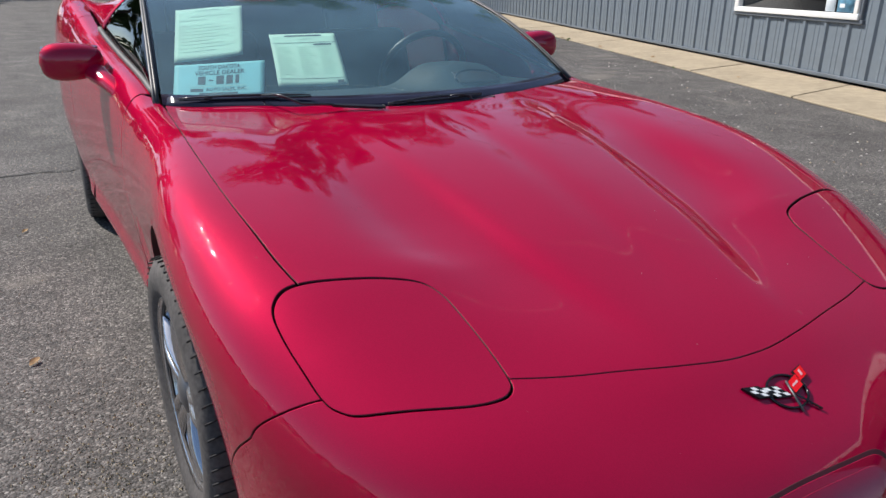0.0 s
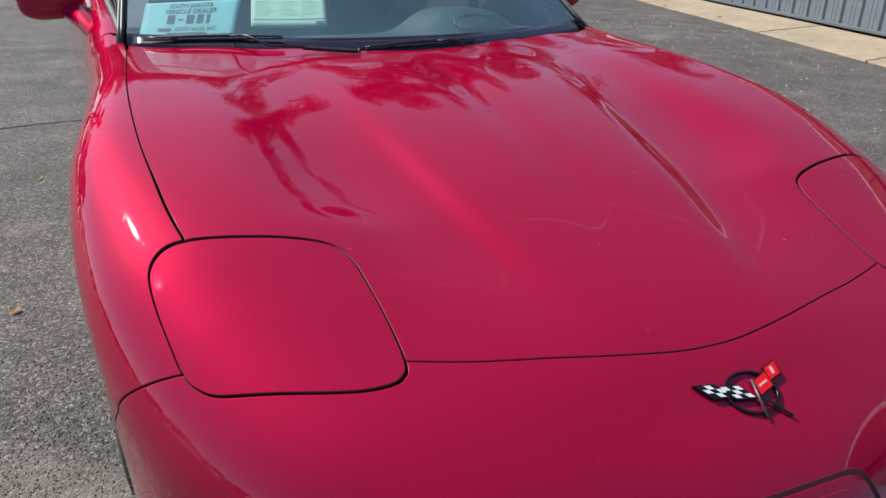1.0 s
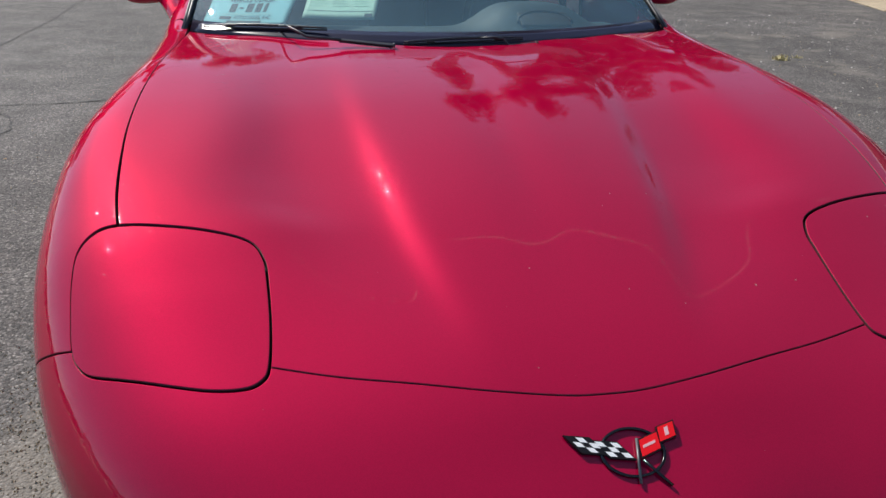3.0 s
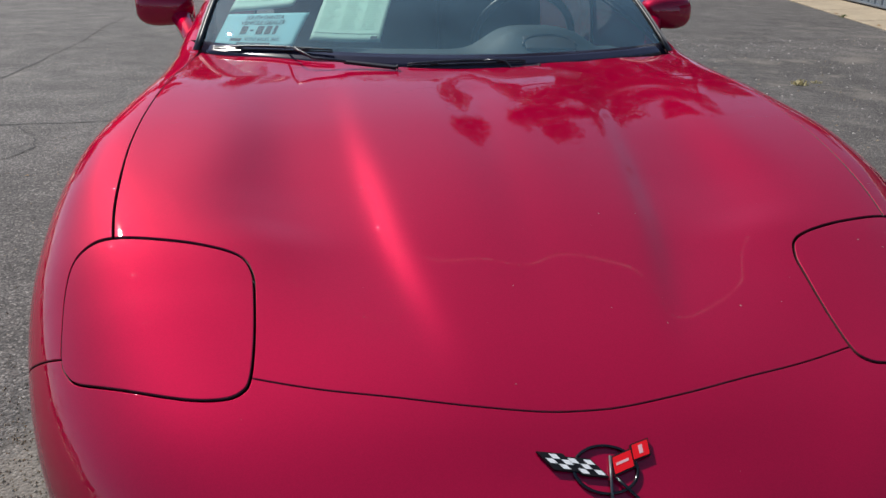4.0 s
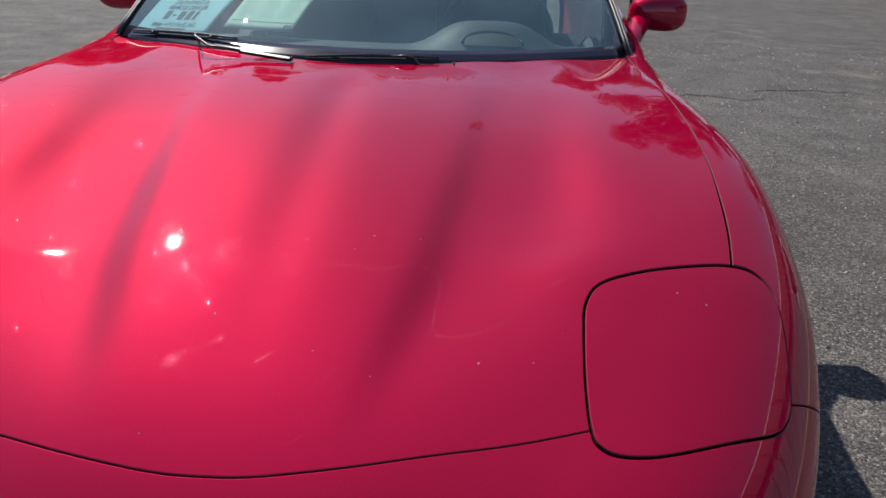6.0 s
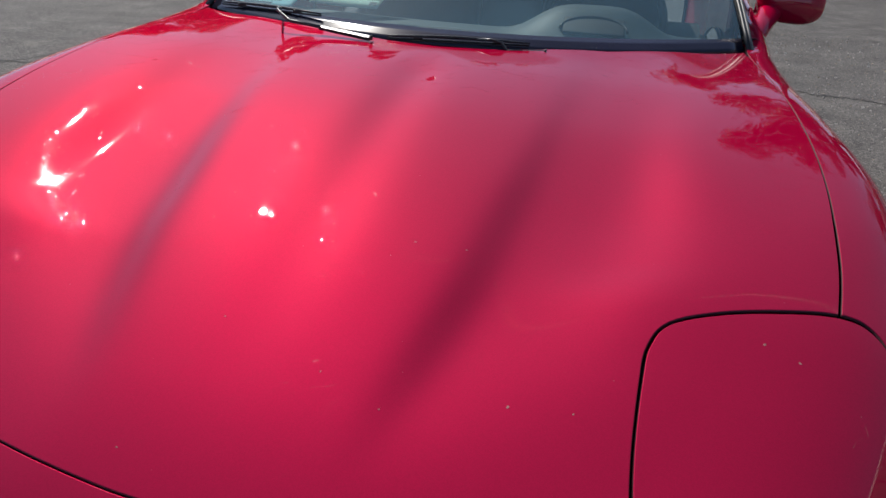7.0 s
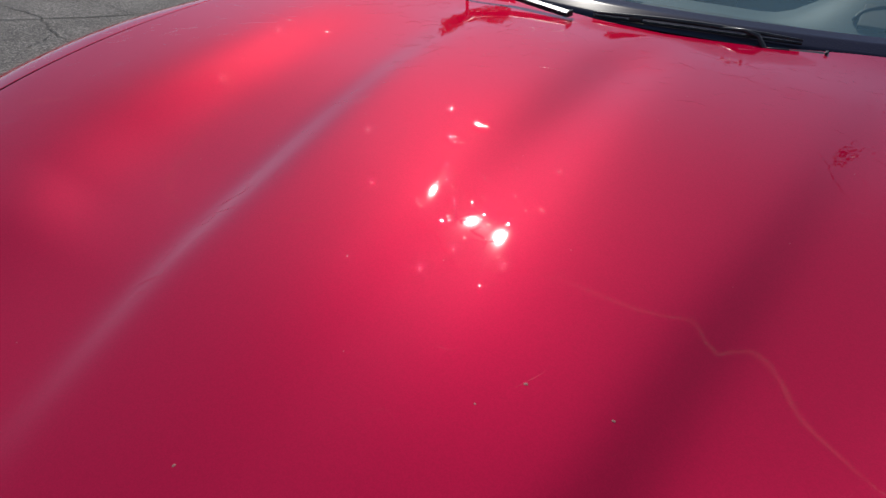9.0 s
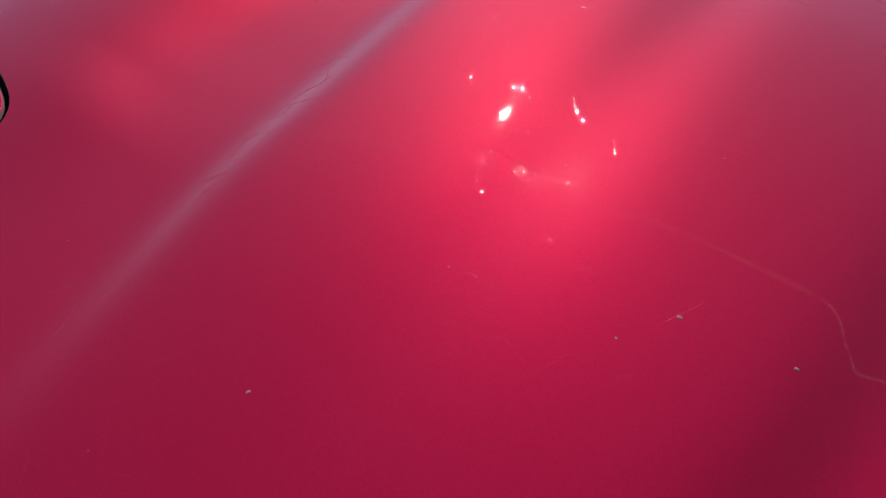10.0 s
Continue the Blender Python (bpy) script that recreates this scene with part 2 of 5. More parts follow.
DRY_LEAF = material("dry_leaf", (0.36, 0.23, 0.11), rough=0.8, grain=[(30, 0.3)])
GRASS = material("weed_green", (0.12, 0.16, 0.045), rough=0.8, grain=[(8, 0.3)])
STRAW = material("dry_grass", (0.52, 0.45, 0.24), rough=0.9, grain=[(12, 0.3)])
PEBBLE = material("pale_pebble", (0.46, 0.43, 0.39), rough=0.85, grain=[(3, 0.35), (60, 0.2)])
CRACK = material("crack_tar", (0.022, 0.021, 0.021), rough=0.8, grain=[(20, 0.3)])
POLE = material("weathered_pole_wood", (0.17, 0.13, 0.10), rough=0.9, grain=[(3, 0.25), (40, 0.3)])
CABLE = material("overhead_cable", (0.85, 0.85, 0.84), rough=0.5, grain=[(2, 0.05)])
cn = CABLE.node_tree  # translucency added so the backlit cable glows pale in the hood
sun_through, both = cn.nodes.new("ShaderNodeBsdfTranslucent"), cn.nodes.new("ShaderNodeMixShader")
sun_through.inputs[0].default_value = (0.95, 0.95, 0.93, 1)
both.inputs[0].default_value = 0.93
cn.links.new(cn.nodes["Principled BSDF"].outputs[0], both.inputs[1])
cn.links.new(sun_through.outputs[0], both.inputs[2])
cn.links.new(both.outputs[0], cn.nodes["Material Output"].inputs[0])


# ---- building blocks ----
def mesh_of(name, bm, mat, flat=False):
    me = bpy.data.meshes.new(name)
    bmesh.ops.recalc_face_normals(bm, faces=bm.faces[:])
    bm.to_mesh(me)
    bm.free()
    for p in me.polygons:
        p.use_smooth = not flat
    me.materials.append(mat)
    return me


def part(name, bm, mat, parent, label="", flat=False):
    ob = new(name, mesh_of(name, bm, mat, flat))
    ob.parent = parent
    return tagged(ob, label)


def thing(name, bm, mat, label, category, group="", kind="", flat=False):
    return tagged(new(name, mesh_of(name, bm, mat, flat)), label, category, group, kind)


def empty(name, label, category, m=None, group=""):
    ob = tagged(new(name), label, category, group)
    ob.empty_display_size = 0.2
    if m is not None:
        ob.matrix_world = m
    return ob


def box(sx, sy, sz, m=Matrix(), bevel=0.0, segs=2, bm=None):
    bm = bm or bmesh.new()
    made = bmesh.ops.create_cube(bm, size=1)["verts"]
    bmesh.ops.scale(bm, vec=(sx, sy, sz), verts=made)
    if bevel:
        edges = list({e for v in made for e in v.link_edges})
        made = list({v for f in bmesh.ops.bevel(bm, geom=edges, offset=bevel, segments=segs, affect="EDGES", profile=0.6)["faces"] for v in f.verts} | {v for v in made if v.is_valid})
    bmesh.ops.transform(bm, matrix=m, verts=made)
    return bm


def tube(points, radii, sides=10, bm=None, flat_y=1.0, caps=True):
    """A tube along points; flat_y squashes its section."""
    bm = bm or bmesh.new()
    pts = [Vector(p) for p in points]
    if not isinstance(radii, (list, tuple)):
        radii = [radii] * len(pts)
    rings, up = [], Vector((0, 0, 1))
    for i, p in enumerate(pts):
        way = (pts[min(i + 1, len(pts) - 1)] - pts[max(i - 1, 0)]).normalized()
        if abs(way.dot(up)) > 0.95:
            a = way.cross(Vector((1, 0, 0))).normalized()
        else:
            a = way.cross(up).normalized()
        b = a.cross(way).normalized()
        rings.append([bm.verts.new(p + radii[i] * (math.cos(t) * a + flat_y * math.sin(t) * b)) for t in (k * math.tau / sides for k in range(sides))])
    for r, s in zip(rings, rings[1:]):
        for k in range(sides):
            bm.faces.new((r[k], r[(k + 1) % sides], s[(k + 1) % sides], s[k]))
    if caps:
        bm.faces.new(rings[0][::-1])
        bm.faces.new(rings[-1])
    return bm


def grid(fn, nu, nv, bm=None, wrap=False):
    """A sheet of nu by nv cells through fn(a, b), a and b from 0 to 1."""
    bm = bm or bmesh.new()
    cols = nu if wrap else nu + 1
    vs = [[bm.verts.new(fn(i / nu, j / nv)) for j in range(nv + 1)] for i in range(cols)]
    for i in range(nu):
        for j in range(nv):
            k = (i + 1) % cols
            bm.faces.new((vs[i][j], vs[k][j], vs[k][j + 1], vs[i][j + 1]))
    return bm


def thicken(bm, d):
    """Gives a sheet a back at the distance d."""
    bmesh.ops.recalc_face_normals(bm, faces=bm.faces[:])
    bmesh.ops.solidify(bm, geom=bm.faces[:], thickness=d)
    return bm


def prism(outline, depth, m=Matrix(), bm=None):
    """A plate with the given outline (x, y) and depth along z."""
    bm = bm or bmesh.new()
    low = [bm.verts.new(m @ Vector((x, y, 0))) for x, y in outline]
    top = [bm.verts.new(m @ Vector((x, y, depth))) for x, y in outline]
    n = len(outline)
    bm.faces.new(low[::-1])
    bm.faces.new(top)
    for i in range(n):
        bm.faces.new((low[i], low[(i + 1) % n], top[(i + 1) % n], top[i]))
    return bm


def lathe(profile, n=48, axis="x", bm=None):
    """Turns a profile of (radius, along) round the x axis."""
    bm = bm or bmesh.new()
    rings = []
    for r, a in profile:
        rings.append([bm.verts.new((a, r * math.cos(t), r * math.sin(t))) for t in (k * math.tau / n for k in range(n))])
    for r, s in zip(rings, rings[1:]):
        for k in range(n):
            bm.faces.new((r[k], r[(k + 1) % n], s[(k + 1) % n], s[k]))
    return bm

# ---- ground, pavement, building ----
ground = thing("ground", grid(lambda a, b: (-3000 + 6000 * a, -3000 + 6000 * b, 0), 4, 4), ASPHALT, "old grey asphalt car park with sandy grit", "ground", kind="structure")

WALL_DIR = Vector((0.334, 0.943, 0)).normalized()
WALL_OUT = Vector((-WALL_DIR.y, WALL_DIR.x, 0))  # towards the car park
WALL_FOOT = Vector((9.0, 6.0, 0)) + 0.68 * WALL_OUT
WALL_Z = math.degrees(math.atan2(WALL_DIR.y, WALL_DIR.x))


def on_wall(along, out, z):
    """A place by its distance along the wall, out from it and up."""
    return WALL_FOOT + along * WALL_DIR + out * WALL_OUT + Vector((0, 0, z))


def wall_pose(along, out, z):
    return Matrix.Translation(on_wall(along, out, z)) @ Matrix.Rotation(radians(WALL_Z), 4, "Z")


WALK_W, WALK_H, SLAB = 1.36, 0.025, 2.50
SKEW = -0.64  # the joints are cut aslant


# ---- body surface: u runs across the car (1 is the crest of the fender, 2 the widest line, 3 the sill), v along it ----
def curve1(points):
    """A smooth monotone curve through a few (position, value) points."""
    xs, ys = [p[0] for p in points], [p[1] for p in points]
    n = len(xs)
    d = [(ys[i + 1] - ys[i]) / (xs[i + 1] - xs[i]) for i in range(n - 1)]
    m = [d[0]] + [0.0 if d[i - 1] * d[i] <= 0 else 2 * d[i - 1] * d[i] / (d[i - 1] + d[i]) for i in range(1, n - 1)] + [d[-1]]

    def value(x):
        if x <= xs[0]:
            return ys[0] + m[0] * (x - xs[0])
        if x >= xs[-1]:
            return ys[-1] + m[-1] * (x - xs[-1])
        i = 0
        while x > xs[i + 1]:
            i += 1
        h = xs[i + 1] - xs[i]
        s = (x - xs[i]) / h
        return ((1 + 2 * s) * (1 - s) ** 2 * ys[i] + s * (1 - s) ** 2 * h * m[i] + s * s * (3 - 2 * s) * ys[i + 1] + s * s * (s - 1) * h * m[i + 1])

    return value


def smooth(a, b, x):
    s = min(1.0, max(0.0, (x - a) / (b - a)))
    return s * s * (3 - 2 * s)


NOSE, TAIL = -0.09, 4.50
BOW = 2 * (0.3 - NOSE)  # length over which the nose rounds off
centre_z = curve1([(-0.48, 0.40), (-0.33, 0.464), (-0.2, 0.519), (-0.105, 0.552), (0.044, 0.599), (0.147, 0.637), (0.384, 0.712), (0.60, 0.772), (0.80, 0.816), (1.00, 0.849), (1.20, 0.870), (1.36, 0.882), (1.70, 0.92), (4.5, 0.92)])
crest_z = curve1([(-0.48, 0.40), (-0.33, 0.460), (-0.2, 0.508), (-0.105, 0.541), (0.044, 0.593), (0.147, 0.628), (0.27, 0.666), (0.40, 0.712), (0.53, 0.756), (0.75, 0.808), (1.00, 0.848), (1.25, 0.872), (1.62, 0.886), (1.9, 0.930), (2.3, 0.975), (2.7, 1.02), (3.1, 1.09), (3.5, 1.14), (3.9, 1.12), (4.5, 0.96)])
crest_share = curve1([(-0.48, 0.50), (0.0, 0.55), (0.3, 0.625), (0.45, 0.665), (0.58, 0.70), (0.75, 0.785), (0.9, 0.82), (1.0, 0.825), (1.3, 0.825), (1.62, 0.86), (2.3, 0.88), (3.0, 0.86), (4.5, 0.84)])
side_z = curve1([(-0.48, 0.395), (0.0, 0.44), (0.3, 0.5078), (0.6, 0.6295), (1.0, 0.7233), (1.5, 0.64), (2.2, 0.62), (3.6, 0.62), (4.5, 0.6)])
sill_z = curve1([(-0.48, 0.14), (0.6, 0.13), (1.6, 0.15), (3.0, 0.16), (4.5, 0.22)])
waist = curve1([(0.9, 0.8376), (1.2, 0.8285), (1.6, 0.832), (2.2, 0.862), (3.0, 0.925), (3.5, 0.960), (3.9, 0.945), (4.5, 0.88)])
tuck = curve1([(-0.4, 0.06), (0.2, 0.0141), (0.5, 0.0291), (0.8, 0.1646), (1.3, 0.08), (2.0, 0.07), (4.5, 0.07)])
ROUND_X, ROUND_Z = 0.66, 0.80  # fullness of the shoulder
dome_fade = lambda y: smooth(0.14, 0.72, y)
dome_edge = curve1([(0.2, 0.150), (0.28, 0.168), (0.4, 0.199), (0.53, 0.229), (0.65, 0.247), (0.75, 0.262), (0.85, 0.276), (1.0, 0.293), (1.2, 0.312), (1.4, 0.328)])
fender_rise = curve1([(0.2, 0.36), (0.5, 0.395), (0.6, 0.450), (0.72, 0.472), (0.9, 0.480), (1.2, 0.510), (1.5, 0.540)])
dome_soft = lambda y: 0.027 + 0.030 * smooth(0.95, 1.40, y)  # the flank softens towards the windscreen
rise_soft = lambda y: 0.082 - 0.020 * smooth(0.6, 0.85, y) + 0.035 * smooth(1.0, 1.4, y)


def station(v):
    return v if v >= 0.3 else NOSE + (v - 0.3 + BOW) ** 2 / (2 * BOW)


def half_width(y):
    if y >= 0.9:
        return waist(y)
    return 0.83757 * max(0.0, 1 - ((0.9 - y) / (0.9 - NOSE)) ** 2.5703) ** (1 / 2.5703)


def crest_x(v):
    return crest_share(v) * half_width(station(v))


def body(u, v):
    """The point of the body's skin at (u, v)."""
    s, side = abs(u), (1 if u >= 0 else -1)
    y = station(v)
    w = half_width(y)
    xc, zc, zk = crest_share(v) * w, centre_z(v), crest_z(v)
    if s <= 1:
        x = s * xc
        k = dome_fade(y)
        drop = 0.0165 * smooth(0.16, 0.50, y) * (1 - 0.45 * smooth(0.65, 1.0, y))
        arc = 0.024 * k * (1 - 0.78 * smooth(0.72, 1.46, y))
        crown = arc * (1 - math.exp(-(x / 0.35) ** 2))  # the dome is slightly crowned
        fall = 0.5 * (1 + math.tanh((x - dome_edge(y)) / dome_soft(y)))
        w2, xr = rise_soft(y), fender_rise(y)
        base = math.tanh(xr / w2)
        rise = (math.tanh((x - xr) / w2) + base) / (math.tanh((xc - xr) / w2) + base) if xc > xr + 0.02 else s * s
        flank = rise * k + smooth(0.3, 1.0, s) * (1 - k)
        foot = drop + arc * (1 - math.exp(-(xc / 0.35) ** 2))
        groove = (0.0042 * k + 0.0030 * smooth(0.68, 1.0, y)) * (1 - smooth(1.12, 1.34, y)) * math.exp(-(x / 0.055) ** 2)
        z = zc + (zk - zc + foot) * flank - drop * fall - crown - groove
        return side * x, y, z
    zs = side_z(v)
    if s <= 2:
        a = (s - 1) ** (1 / ROUND_X) * math.pi / 2
        return side * (xc + (w - xc) * math.sin(a) ** ROUND_X), y, zs + (zk - zs) * max(0.0, math.cos(a)) ** ROUND_Z
    b = s - 2
    ledge = 0.024 * smooth(1.4, 1.7, y) * (1 - smooth(3.0, 3.25, y)) * math.exp(-((b - 0.70) / 0.10) ** 2)
    return side * (w + ledge - tuck(v) * b ** 1.2 * min(1, w / 0.5)), y, zs + (sill_z(v) - zs) * b


# ---- panels of the skin ----


def normal_at(u, v):
    h = 0.002
    p, a, b = Vector(body(u, v)), Vector(body(u + h, v)), Vector(body(u, v + h))
    n = (a - p).cross(b - p)
    return n.normalized() if n.length > 1e-12 else Vector((0, -1, 0))


def v_of(y):
    return y if y >= 0.3 else 0.3 - BOW + math.sqrt(max(0.0, (y - NOSE) * 2 * BOW))


def uv_of(x, y):
    """The (u, v) of a place of the upper skin seen from above."""
    v = v_of(y)
    w, xc = half_width(y), crest_x(v)
    s = abs(x)
    u = s / xc if s <= xc else 1 + (math.asin(min(1.0, ((s - xc) / (w - xc)) ** (1 / ROUND_X))) / (math.pi / 2)) ** ROUND_X
    return (u if x >= 0 else -u), v


def u_at_z(v, z):
    """The u on the side of the body at which the skin has the height z."""
    lo, hi = 1.0, 3.0
    for _ in range(40):
        mid = (lo + hi) / 2
        lo, hi = (mid, hi) if body(mid, v)[2] > z else (lo, mid)
    return lo


FLAT = 0.70  # metres per unit of u, for even spacing


def dense(loop, step):
    out = []
    for (a, b), (c, d) in zip(loop, loop[1:] + loop[:1]):
        n = max(1, int(math.hypot((c - a) * FLAT, d - b) / step))
        out += [(a + (c - a) * i / n, b + (d - b) * i / n) for i in range(n)]
    return out


def spline(points, n, closed=False):
    """A smooth curve through a few points."""
    out, m = [], len(points)
    spans = m if closed else m - 1
    for i in range(spans):
        if closed:
            p = [points[(i + k - 1) % m] for k in range(4)]
        else:
            p = [points[max(0, min(m - 1, i + k - 1))] for k in range(4)]
        for j in range(n):
            s = j / n
            out.append(tuple(0.5 * (2 * b + (c - a) * s + (2 * a - 5 * b + 4 * c - d) * s * s + (3 * b - a - 3 * c + d) * s ** 3) for a, b, c, d in zip(*p)))
    if not closed:
        out.append(tuple(points[-1]))
    return out


def inset(loop, d):
    """The loop moved inwards by d metres."""
    pts = [(u * FLAT, v) for u, v in loop]
    n = len(pts)
    ds = d if isinstance(d, list) else [d] * n
    area = sum(pts[i][0] * pts[(i + 1) % n][1] - pts[(i + 1) % n][0] * pts[i][1] for i in range(n))
    sign = 1 if area > 0 else -1
    out = []
    for i in range(n):
        (ax, ay), (bx, by), (cx, cy) = pts[i - 1], pts[i], pts[(i + 1) % n]
        e1, e2 = Vector((bx - ax, by - ay)), Vector((cx - bx, cy - by))
        if e1.length < 1e-9 or e2.length < 1e-9:
            out.append(loop[i])
            continue
        e1.normalize(), e2.normalize()
        n1, n2 = Vector((-e1.y, e1.x)) * sign, Vector((-e2.y, e2.x)) * sign
        m = n1 + n2
        m = n1 if m.length < 0.3 else m / m.length / max(0.5, m.normalized().dot(n1))
        out.append(((bx + m.x * ds[i]) / FLAT, by + m.y * ds[i]))
    return out


def inside(loop, us, vs):
    a = np.array(loop)
    x0, y0 = a[:, 0], a[:, 1]
    x1, y1 = np.roll(x0, -1), np.roll(y0, -1)
    got = np.zeros(len(us), bool)
    for i in range(len(a)):
        if y0[i] == y1[i]:
            continue
        cross = (y0[i] > vs) != (y1[i] > vs)
        got ^= cross & (us < (x1[i] - x0[i]) * (vs - y0[i]) / (y1[i] - y0[i]) + x0[i])
    return got


from mathutils import geometry as planar


def skin(name, loop, mat, parent, label="", step=0.018, gap=0.0022, lift=0.0, du=1.0):
    """A body panel: its outline in (u, v), with a rounded edge and a turned-down flange at the gaps."""
    loop = dense(loop, 0.011)
    gaps = [gap(abs(u), v) if callable(gap) else gap for u, v in loop]
    depth = [(0.0, -0.0040), (0.0005, -0.0010), (0.0020, -0.0003), (0.0040, 0.0)]
    rings = [inset(loop, [g + d for g in gaps]) for d, _ in depth]
    core = inset(loop, [g + 0.0040 + step * 0.55 for g in gaps])
    a = np.array(loop)
    gu = np.arange(a[:, 0].min(), a[:, 0].max(), step / FLAT * du)
    gv = np.arange(a[:, 1].min(), a[:, 1].max(), step)
    uu, vv = [k.ravel() for k in np.meshgrid(gu, gv)]
    vv = vv + np.tile((np.arange(len(gu)) % 2) * step * 0.5, len(gv))
    keep = inside(core, uu, vv)
    flat, edges = [], []
    for ring in rings:
        k = len(flat)
        flat += [Vector((u * FLAT, v)) for u, v in ring]
        edges += [(k + i, k + (i + 1) % len(ring)) for i in range(len(ring))]
    flat += [Vector((u * FLAT, v)) for u, v in zip(uu[keep], vv[keep])]
    co, _, faces, orig, _, _ = planar.delaunay_2d_cdt(flat, edges, [], 0, 1e-7)
    n_ring = len(loop)
    mids = np.array([sum((co[i] for i in f), Vector((0, 0))) / len(f) for f in faces])
    ok = inside(rings[0], mids[:, 0] / FLAT, mids[:, 1])
    bm = bmesh.new()
    verts, normals, level = [], [], []
    for i, c in enumerate(co):
        u, v = c.x / FLAT, c.y
        n = normal_at(u, v)
        src = min(orig[i]) if orig[i] else len(flat)
        drop = depth[src // n_ring][1] if src < n_ring * len(depth) else 0.0
        level.append(src // n_ring if src < n_ring * len(depth) else 9)
        verts.append(bm.verts.new(Vector(body(u, v)) + n * (drop + lift)))
        normals.append(n if src >= n_ring * 2 else Vector((0, 0, 0)))
    for f, k in zip(faces, ok):
        if k:
            try:
                # the edge wall gets the darkened red that stands for gap shade
                made = bm.faces.new([verts[i] for i in f])
                if all(level[i] <= 1 for i in f):
                    made.material_index = 1
            except ValueError:
                pass
    # flange
    rim = [None] * n_ring
    for i in range(len(co)):
        for s in orig[i]:
            if s < n_ring:
                rim[s] = i
    rim = [r for r in rim if r is not None]
    low = []
    for i in rim:
        u, v = co[i].x / FLAT, co[i].y
        low.append(bm.verts.new(Vector(body(u, v)) + normal_at(u, v) * (lift - 0.016)))
        normals.append(Vector((0, 0, 0)))
    for k in range(len(rim)):
        q = (verts[rim[k]], verts[rim[k - 1]], low[k - 1], low[k])
        if len(set(q)) == 4:
            try:
                bm.faces.new(q).material_index = 1
            except ValueError:
                pass
    bm.verts.ensure_lookup_table()
    bm.normal_update()
    for f in bm.faces:
        ns = sum((normals[w.index] if w.index >= 0 and w.index < len(normals) else Vector() for w in f.verts), Vector())
        if ns.length > 0 and f.normal.dot(ns) < 0:
            f.normal_flip()
    loose = [w for w in bm.verts if not w.link_faces]
    keep_n = [n for n, w in zip(normals, bm.verts) if w.link_faces]
    bmesh.ops.delete(bm, geom=loose, context="VERTS")
    me = bpy.data.meshes.new(name)
    bm.to_mesh(me)
    bm.free()
    for p in me.polygons:
        p.use_smooth = True
    me.normals_split_custom_set_from_vertices([n[:] for n in keep_n])
    me.materials.append(mat)
    me.materials.append(SEAM_SHADE)
    ob = new(name, me)
    ob.parent = parent
    return tagged(ob, label)


def mirrored(loop):
    return [(-u, v) for u, v in loop]


# ---- the car ----
car = empty("sports_car", "low red metallic sports car with dusty paint, parked", "car")

# lamp door outline seen from above, and the seams that meet it
REAR_JOINT, FRONT_JOINT, SIDE_JOINT = (0.666, 0.5290), (0.4284, 0.2489), (0.6965, 0.3352)
LAMP = spline([REAR_JOINT, (0.6004, 0.5182), (0.5309, 0.5026), (0.4679, 0.4778), (0.4436, 0.4412), (0.4355, 0.3936), (0.4287, 0.3141), FRONT_JOINT,
               (0.437, 0.2269), (0.4601, 0.2175), (0.5061, 0.2217), (0.5721, 0.2434), (0.6524, 0.2794), (0.6827, 0.3081), SIDE_JOINT, (0.706, 0.3751), (0.7183, 0.4427), (0.7195, 0.4950), (0.6996, 0.5230)], 6, closed=True)
LAMP_UV = [uv_of(x, y) for x, y in LAMP]
SEAM_SIDE = [uv_of(x, y) for x, y in spline([REAR_JOINT, (0.682, 0.605), (0.694, 0.695), (0.7085, 0.83), (0.717, 0.99), (0.7200, 1.15), (0.7190, 1.27), (0.7165, 1.39), (0.714, 1.51), (0.712, 1.625)], 8)]
HOOD_FRONT = [uv_of(x, y) for x, y in spline([FRONT_JOINT, (0.34, 0.2240), (0.25, 0.2035), (0.16, 0.1825), (0.09, 0.1702), (0.04, 0.1642), (0.0, 0.1632)], 6)]
HOOD_REAR = [uv_of(x, y) for x, y in spline([(0.712, 1.625), (0.62, 1.568), (0.5, 1.524), (0.38, 1.478), (0.25, 1.425), (0.12, 1.377), (0.0, 1.358)], 6)]


def lamp_arc(start, end):
    """The stretch of the lamp's outline from one place to another, in its own sense of turning."""
    def near(p):
        return min(range(len(LAMP)), key=lambda i: math.hypot(LAMP[i][0] - p[0], LAMP[i][1] - p[1]))
    i, j = near(start), near(end)
    out = []
    while i != j:
        out.append(LAMP_UV[i])
        i = (i + 1) % len(LAMP)
    return out + [LAMP_UV[j]]


half = HOOD_REAR[::-1] + SEAM_SIDE[::-1][1:] + lamp_arc(REAR_JOINT, FRONT_JOINT)[1:] + HOOD_FRONT[1:]
HOOD = half + mirrored(half)[::-1][1:-1]
hood = skin("hood", HOOD, PAINT, car, "red metallic hood with a raised centre and wash marks", step=0.016, gap=lambda u, v: 0.0009 + 0.0032 * smooth(0.32, 0.6, v))
for side in (-1, 1):
    L = LAMP_UV if side > 0 else mirrored(LAMP_UV)
    skin("headlamp_door", L, PAINT, car, "closed pop-up headlamp cover", step=0.012, gap=0.0027, lift=0.0010)

# bumper seam runs from the lamp down the side to the wheel arch
BUMP_SIDE = [uv_of(*SIDE_JOINT)] + [(1.82, 0.375), (2.02, 0.43), (2.2, 0.49), (2.4, 0.55), (2.62, 0.60)]
BUMP_SIDE = spline(BUMP_SIDE, 5)


